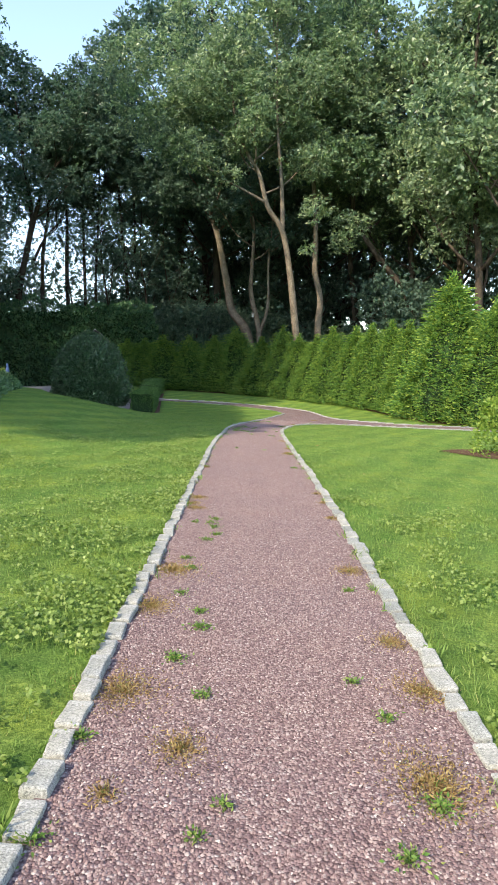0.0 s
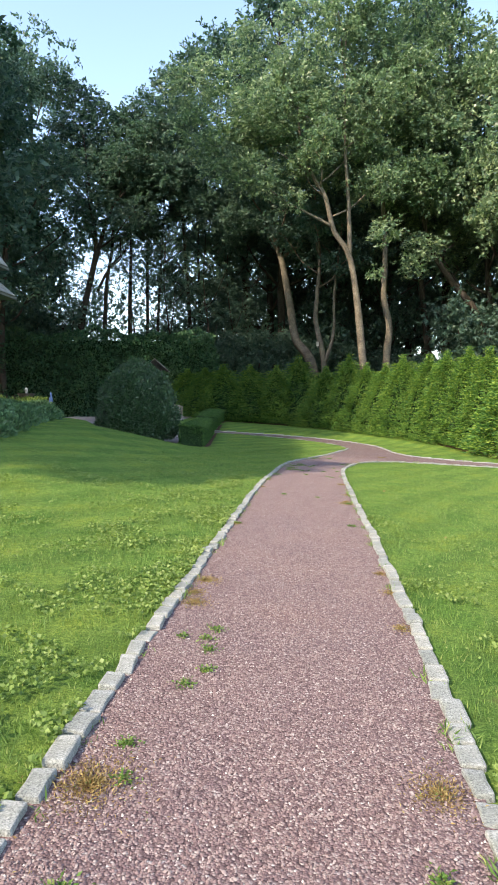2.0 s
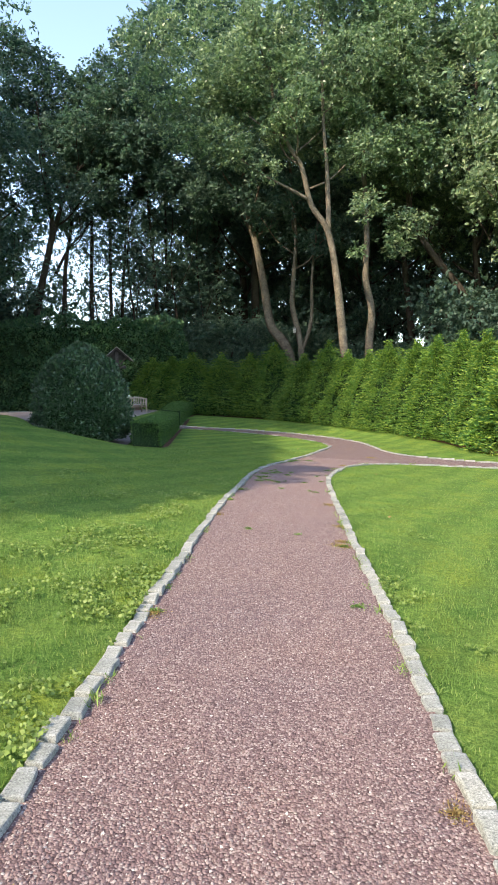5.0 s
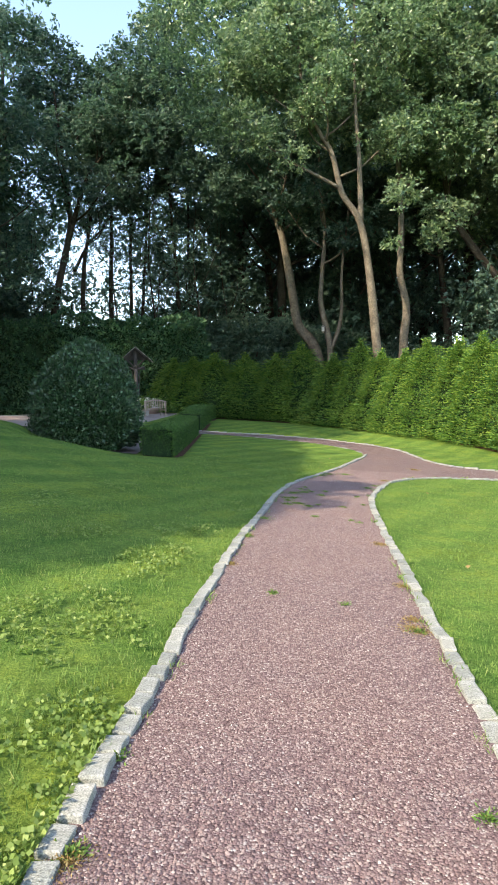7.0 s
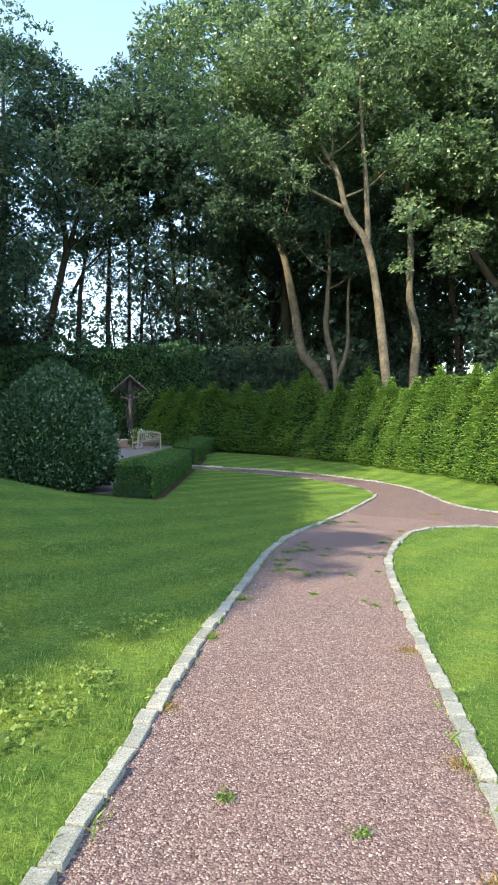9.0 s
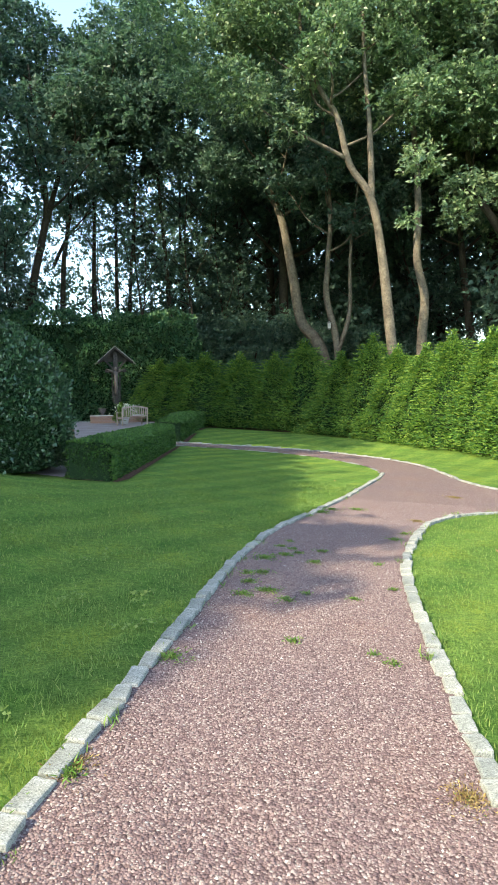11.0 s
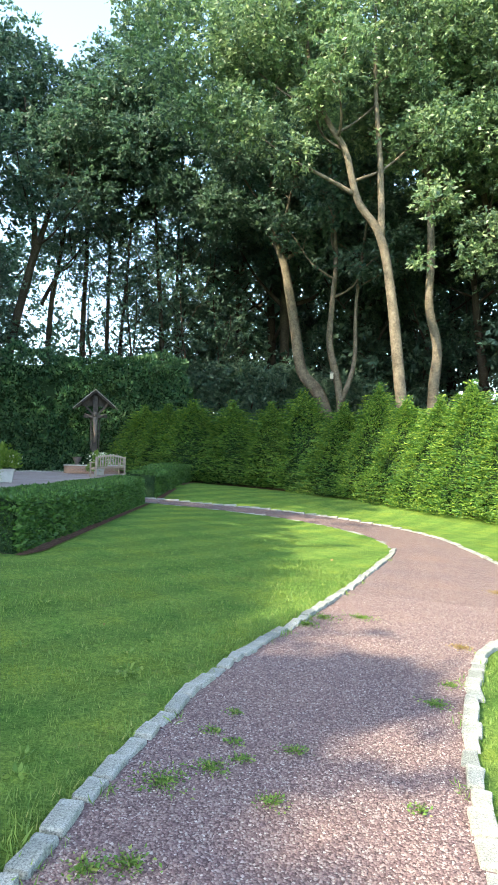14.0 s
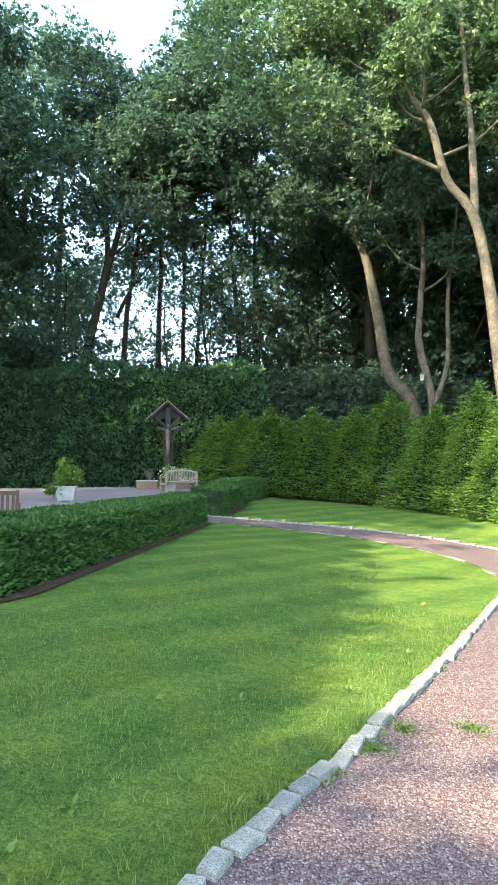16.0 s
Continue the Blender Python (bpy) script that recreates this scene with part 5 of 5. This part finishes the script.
# ---- the house: only its far eaves come into view ----
def house():
    root = thing("house", "grey timber house with shingled roofs and deep eaves", "house")
    root.location.z = 0.28
    x0, y1, y0, x1 = -8.7, 17.3, 15.2, -15.0
    g = 0.67
    for x, y, w, d in ((-12.0, y0 + 0.1, 6.0, 0.2), (-12.0, y1 - 0.7, 6.0, 0.2), (-9.1, 15.9, 0.2, 1.2), (-19, 15.2, 8.2, 0.2), (-19, 20.0, 8.2, 0.2), (-15.0, 17.6, 0.2, 4.6), (-23.0, 17.6, 0.2, 4.6)):
        bm = bmesh.new()
        block(bm, x, y, g - 0.4, w, d, 4.2)
        part("wall", bm, TIMBER, root)
    part("porch_post", block(bmesh.new(), -8.5, 17.3, g - 0.1, 0.10, 0.10, 3.95, 0.012), TIMBER, root)
    bm = bmesh.new()
    ring = [bm.verts.new(p) for p in ((-24, 14.2, g + 3.8), (-14, 14.2, g + 3.8), (-14, 20.8, g + 3.8), (-24, 20.8, g + 3.8))]
    ridge = [bm.verts.new((-20.5, 17.5, g + 6.4)), bm.verts.new((-17.5, 17.5, g + 6.4))]
    for f in ((ring[0], ring[1], ridge[1], ridge[0]), (ring[1], ring[2], ridge[1]), (ring[2], ring[3], ridge[0], ridge[1]), (ring[3], ring[0], ridge[0]), ring[::-1]):
        bm.faces.new(f)
    part("main_roof", bm, SHAKE, root)

    def hip(name, x_e, y_e, z, back, run, rise, depth):
        """Roof slopes with their courses: the near corner of the eaves at x_e, y_e."""
        sub = part(name, bmesh.new(), SHAKE, root, "roof of grey shingles laid in courses")
        bm = bmesh.new()
        n = int(run / 0.12)
        for k in range(n):
            a, b = k / n, (k + 1.25) / n
            for t in range(2):
                if t == 0:
                    p = [(x_e - run * a, y0 - 0.3), (x_e - run * a, y_e - run * a * back), (x_e - run * b, y_e - run * b * back), (x_e - run * b, y0 - 0.3)]
                else:
                    p = [(x_e - run * a, y_e - run * a * back), (x1, y_e - run * a * back), (x1, y_e - run * b * back), (x_e - run * b, y_e - run * b * back)]
                za, zb = z + rise * a + 0.022, z + rise * b
                low = [bm.verts.new((q[0], q[1], h)) for q, h in zip(p, (za, za, zb, zb))]
                under = [bm.verts.new((q[0], q[1], h - 0.028)) for q, h in zip(p, (za, za, zb, zb))]
                bm.faces.new(low)
                bm.faces.new(under[::-1])
                for i in range(4):
                    bm.faces.new((low[i], under[i], under[(i + 1) % 4], low[(i + 1) % 4]))
        bmesh.ops.recalc_face_normals(bm, faces=bm.faces)
        bm.to_mesh(sub.data)
        bm.free()
        bm = bmesh.new()
        block(bm, (x_e + x1) / 2 - 0.02, (y0 - 0.3 + y_e) / 2 - 0.02, z - depth, x_e - x1 - 0.06, y_e - y0 + 0.7, depth)
        part("soffit", bm, TIMBER, root)

    hip("lower_roof", -7.95, 17.7, 4.66, 0.45, 3.4, 3.3, 0.07)
    hip("upper_roof", -8.1, 17.6, 5.44, 0.45, 3.8, 6.0, 0.07)


house()


# ---- turf, clover, weeds and loose gravel ----
def inside_many(poly, x, y):
    hit = np.zeros(len(x), bool)
    j = len(poly) - 1
    for i in range(len(poly)):
        (xa, ya), (xb, yb) = poly[i], poly[j]
        if ya != yb:
            hit ^= ((ya > y) != (yb > y)) & (x < (xb - xa) * (y - ya) / (yb - ya) + xa)
        j = i
    return hit


def land_many(x, y):
    return np.array([land(u, v) for u, v in zip(x.tolist(), y.tolist())])


def wave(x, y, s):
    return np.sin(x * 2.1 * s + 1.3 * np.sin(y * 1.7 * s)) * np.cos(y * 1.9 * s + 1.1 * np.sin(x * 1.3 * s))


EDGE_L, EDGE_R = np.array(LEFT_EDGE), np.array(RIGHT_EDGE)


def off_path(rng, n, near, far, y0, y1, power=1.6):
    """Points on the lawns, thickest along the kerbs."""
    y = rng.uniform(y0, y1, n)
    d = near + (far - near) * rng.uniform(0, 1, n) ** power
    left = rng.uniform(0, 1, n) < 0.55
    xl = np.interp(y, EDGE_L[:, 1], EDGE_L[:, 0]) - d
    r = EDGE_R[EDGE_R[:, 1] < 24.2]
    xr = np.interp(y, r[:, 1], r[:, 0]) + d
    x = np.where(left, xl, xr)
    ok = ~inside_many(PATH_AREA, x, y) & ((y < 24.5) | (x < 1.5)) & ~((x < -3.5) & (y > 24.5)) & ~((x < -8) & (y > 16))
    return x[ok], y[ok]


def turf():
    rng = np.random.default_rng(61)
    sets = [(200000, 0.06, 2.6, -1.2, 27.5, 1.2, 0.04, 0.007), (190000, 2.0, 7.5, 0.0, 30.0, 1.3, 0.036, 0.009)]
    blades = []
    for n, near, far, y0, y1, power, tall, wide in sets:
        x, y = off_path(rng, n, near, far, y0, y1, power)
        k = len(x)
        # blades gather in tufts a hand or two across, taller in their middles
        tuft = wave(x + 0.3 * wave(x, y, 1.3), y, 6.5) + 0.7 * wave(x, y + 0.2 * wave(x, y, 2.1), 13.0)
        keep = rng.uniform(-1.1, 0.5, k) < tuft
        x, y, tuft = x[keep], y[keep], tuft[keep]
        k = len(x)
        z = land_many(x, y)
        a = rng.uniform(0, 2 * np.pi, k)
        h = tall * rng.uniform(0.5, 1.25, k) * (1 + 0.3 * wave(x, y, 1.0)) * (1.0 + 0.2 * tuft)
        lean = rng.uniform(0.1, 0.9, k) * h
        b = rng.uniform(0, 2 * np.pi, k)
        w = wide * rng.uniform(0.6, 1.3, k)
        p = np.stack([x, y, z - 0.004], axis=1)
        s = np.stack([np.cos(a) * w / 2, np.sin(a) * w / 2, np.zeros(k)], axis=1)
        t = p + np.stack([np.cos(b) * lean, np.sin(b) * lean, h], axis=1)
        blades.append(np.stack([p - s, p + s, t], axis=1))
    tagged(cells("grass", np.concatenate(blades), 3, BLADE), "short bright green grass blades of the lawn", "grass", kind="stuff")


def clover():
    rng = np.random.default_rng(62)
    x, y = off_path(rng, 92000, 0.05, 6.5, -1.2, 24.0, 1.4)
    thick = wave(x, y, 0.9) + 0.7 * wave(x, y, 2.7) + 0.5 * wave(x + 3, y, 6.0)
    keep = thick > np.where(x < 0, -0.55 + 0.11 * np.maximum(0, y - 1), 0.35 + 0.07 * y)
    x, y = x[keep], y[keep]
    k = len(x)
    p = np.stack([x, y, land_many(x, y) + rng.uniform(0.025, 0.065, k)], axis=1)
    quads = []
    a0 = rng.uniform(0, 2 * np.pi, k)
    for i in range(3):
        a = a0 + i * 2.1
        out = np.stack([np.cos(a), np.sin(a), np.full(k, 0.25)], axis=1)
        quads.append(leaves(rng, p, out, 0.027, 0.95, 0.18, 0.1))
    tagged(cells("clover", np.concatenate(quads), 4, CLOVER), "patches of broad-leaved clover in the lawn", "clover", kind="stuff")


STRAW_SPOTS = [(-0.80, 2.92, 0.25), (-0.87, 2.05, 0.22), (-0.84, 0.86, 0.25), (-0.51, 0.38, 0.16), (-0.76, 0.06, 0.08), (0.52, 0.21, 0.28), (0.69, 1.01, 0.20), (0.66, 1.65, 0.16), (0.66, 3.15, 0.18), (-0.83, 5.48, 0.15),
               (-0.84, 6.17, 0.16), (-0.88, 5.75, 0.13), (0.82, 6.3, 0.10), (0.80, 7.0, 0.08), (0.79, 5.32, 0.10), (-0.93, 9.16, 0.12), (0.76, 12.3, 0.10), (0.78, 15.2, 0.13), (-0.90, 15.1, 0.12), (0.82, 13.3, 0.12), (0.74, 12.05, 0.17), (-0.92, 13.6, 0.10), (1.60, 22.7, 0.13), (2.86, 26.2, 0.20)]
WEED_SPOTS = [(-0.62, 1.25, 0.09), (-0.51, 1.71, 0.09), (-0.44, 0.84, 0.06), (0.31, -0.20, 0.07), (0.50, 0.07, 0.10), (0.43, 0.72, 0.06), (-0.31, 0.02, 0.04), (0.33, 1.08, 0.05), (-0.41, -0.15, 0.04), (-0.94, 0.42, 0.08), (-0.94, -0.20, 0.08), (-0.55, 4.51, 0.08), (-0.60, 4.70, 0.06), (-0.51, 4.18, 0.06), (-0.60, 3.95, 0.07),
              (-0.73, 3.26, 0.06), (-0.67, 2.98, 0.06), (-0.69, 2.34, 0.06), (-0.53, 1.99, 0.06), (0.56, 2.61, 0.06), (-0.56, 4.89, 0.07), (-0.77, 4.70, 0.05), (0.69, 9.71, 0.08), (-0.92, 9.20, 0.08), (-0.95, 9.86, 0.06), (-0.41, 12.68, 0.07), (0.22, 12.53, 0.06), (-0.88, 15.03, 0.06), (0.76, 12.0, 0.08)]
WEED_SPOTS_BEND = [(-0.03, 16.87, 0.07), (-0.14, 17.84, 0.08), (-0.51, 17.91, 0.12), (-0.31, 18.07, 0.14), (-0.50, 18.32, 0.10), (0.02, 18.08, 0.05), (0.43, 18.04, 0.06), (-0.45, 19.35, 0.16), (-0.25, 19.56, 0.12), (0.50, 16.76, 0.05), (0.61, 16.63, 0.06), (0.81, 18.46, 0.05), (0.71, 23.5, 0.16), (0.30, 23.3, 0.16), (0.12, 22.9, 0.18),
                   (-0.78, 16.38, 0.14), (0.76, 19.44, 0.05), (0.08, 19.31, 0.08), (-0.11, 19.70, 0.07), (-0.18, 19.89, 0.06), (-0.32, 20.0, 0.07), (-0.23, 20.32, 0.06), (-0.55, 18.63, 0.10), (-0.41, 18.70, 0.10), (1.08, 20.96, 0.12), (1.26, 21.44, 0.08), (0.15, 19.89, 0.08)]


def weeds():
    rng = np.random.default_rng(63)
    for x, y, r in STRAW_SPOTS:
        root = thing("dry_weed", "low mat of straw-brown weed in the gravel", "weed", "dry weeds in the path")
        z = land(x, y) + 0.014
        root.location = (x, y, z)
        n = int(1500 * (r / 0.25) ** 2) + 120
        a, q = rng.uniform(0, 2 * np.pi, n), r * np.abs(rng.normal(0, 0.55, n))
        dx, dy = np.cos(a) * q * 0.8, np.sin(a) * q
        p = np.stack([dx, dy, -0.077 * dx + rng.uniform(-0.004, 0.010, n)], axis=1)
        cells("matted_leaves", leaves(rng, p, np.stack([np.cos(a), np.sin(a), rng.uniform(0.0, 0.5, n)], axis=1), 0.019, 0.3, 0.9), 4, STRAW, root)["kind"] = "stuff"
        m = n // 14
        cells("green_shoot", leaves(rng, p[:m] + np.array([0, 0, 0.004]), np.tile([0, 0, 0.5], (m, 1)), 0.012, 0.3, 0.8), 4, WEED, root)["kind"] = "stuff"
    for x, y, r in WEED_SPOTS + WEED_SPOTS_BEND:
        root = thing("weed", "small green weed growing out of the gravel", "weed", "green weeds in the path")
        z = land(x, y) + 0.014
        root.location = (x, y, z)
        n = int(110 * (r / 0.08) ** 1.5) + 14
        a, q = rng.uniform(0, 2 * np.pi, n), r * np.abs(rng.normal(0, 0.5, n))
        dx, dy = np.cos(a) * q, np.sin(a) * q
        p = np.stack([dx, dy, -0.077 * dx + rng.uniform(0, 0.02, n)], axis=1)
        cells("leaf_rosette", leaves(rng, p, np.stack([np.cos(a), np.sin(a), rng.uniform(0.05, 0.5, n)], axis=1), 0.02, 0.5, 0.5), 4, WEED, root)["kind"] = "stuff"


def lawn_weeds():
    """Broad-leaved rosettes in the mown grass beside the bend."""
    rng = np.random.default_rng(68)
    total, at = along(LEFT_EDGE)
    for _ in range(34):
        s = rng.uniform(total * 0.66, total * 0.86)
        p, a = at(s)
        o = 0.35 + 3.2 * rng.uniform(0, 1) ** 1.3
        x, y = p.x - math.sin(a) * o, p.y + math.cos(a) * o
        n = int(rng.integers(7, 15))
        c = rng.uniform(0, 2 * np.pi, n)
        root = thing("lawn_weed", "broad-leaved green weed rosette in the lawn", "weed", "broad-leaved weeds in the lawn")
        cells("leaf_rosette", leaves(rng, np.tile([0, 0, 0.02], (n, 1)) + np.stack([np.cos(c), np.sin(c), c * 0], axis=1) * 0.02, np.stack([np.cos(c), np.sin(c), rng.uniform(0.25, 0.9, n)], axis=1), rng.uniform(0.035, 0.06), 0.45, 0.2), 4, BLADE, root)["kind"] = "stuff"
        root.location = (x, y, land(x, y))


def tufts():
    """Grass that leans over the kerbs into the gravel."""
    rng = np.random.default_rng(64)
    quads = []
    for line, side in ((LEFT_EDGE, 1), (RIGHT_EDGE, -1)):
        total, at = along(line)
        for _ in range(110):
            s = rng.uniform(5.5, min(total, 36.0))
            p, a = at(s)
            o = rng.choice([0.075, -0.07], p=[0.45, 0.55]) * side
            x, y = p.x + math.sin(a) * o, p.y - math.cos(a) * o
            n = rng.integers(6, 26)
            at3 = np.array([x, y, land(x, y) + 0.008]) + np.stack([rng.normal(0, 0.02, n), rng.normal(0, 0.05, n), np.zeros(n)], axis=1)
            quads.append(leaves(rng, at3, np.stack([rng.normal(0, 0.5, n), rng.normal(0, 0.5, n), np.full(n, 0.9)], axis=1), rng.uniform(0.035, 0.08), 0.12, 0.5))
    tagged(cells("grass_tuft", np.concatenate(quads), 4, BLADE), "tufts of grass leaning over the kerbstones", "grass", kind="stuff")


def loose_gravel():
    """Chips of stone lying on the path, thickest where the walk passes."""
    rng = np.random.default_rng(65)
    n = 150000
    y = -1.0 + 26.0 * rng.uniform(0, 1, n) ** 1.15
    r = EDGE_R[EDGE_R[:, 1] < 24.2]
    xl = np.interp(y, EDGE_L[:, 1], EDGE_L[:, 0]) + 0.06
    xr = np.interp(y, r[:, 1], r[:, 0]) - 0.06
    x = xl + (xr - xl) * rng.uniform(0, 1, n)
    p = np.stack([x, y, land_many(x, y) + 0.013], axis=1)
    s = rng.uniform(0.004, 0.009, n)
    base = np.array([[1, 0, 0], [0, 1, 0], [-1, 0, 0], [0, -1, 0], [0.15, 0.1, 0.8], [-0.1, 0.1, -0.6]], dtype=float)
    v = base[None] * rng.uniform(0.6, 1.35, (n, 6, 3))
    a = rng.uniform(0, 2 * np.pi, n)
    c, d = np.cos(a), np.sin(a)
    v = np.stack([v[:, :, 0] * c[:, None] - v[:, :, 1] * d[:, None], v[:, :, 0] * d[:, None] + v[:, :, 1] * c[:, None], v[:, :, 2] + v[:, :, 0] * rng.normal(0, 0.3, n)[:, None]], axis=2)
    v = v * s[:, None, None] + p[:, None]
    tri = np.array([[0, 1, 4], [1, 2, 4], [2, 3, 4], [3, 0, 4]])
    faces = (tri[None] + (np.arange(n) * 6)[:, None, None]).reshape(-1)
    me = bpy.data.meshes.new("loose_gravel")
    me.vertices.add(n * 6)
    me.vertices.foreach_set("co", v.astype(np.float32).ravel())
    me.loops.add(len(faces))
    me.loops.foreach_set("vertex_index", faces.astype(np.int32))
    me.polygons.add(len(faces) // 3)
    me.polygons.foreach_set("loop_start", np.arange(0, len(faces), 3, dtype=np.int32))
    me.update(calc_edges=True)
    me.materials.append(PEBBLE)
    tagged(new("loose_gravel", me), "loose pinkish gravel chips on the path", "gravel", kind="stuff")


def fallen_leaves():
    rng = np.random.default_rng(70)
    for x, y in ((2.1, 5.6), (2.5, 6.3), (1.9, 9.2), (3.2, 11.5), (1.6, 14.2), (2.3, 20.6), (-1.6, 21.8), (0.4, 27.6), (-1.5, 24.6)):
        at = np.array([[x, y, land(x, y) + 0.05]])
        ob = cells("fallen_leaf", leaves(rng, at, np.array([[rng.normal(), rng.normal(), 0.1]]), 0.05, 0.7, 0.1, 0.5), 4, STRAW)
        tagged(ob, "curled orange-brown leaf fallen on the grass", "leaf", "fallen leaves")


turf()
clover()
fallen_leaves()
weeds()
lawn_weeds()
tufts()
loose_gravel()
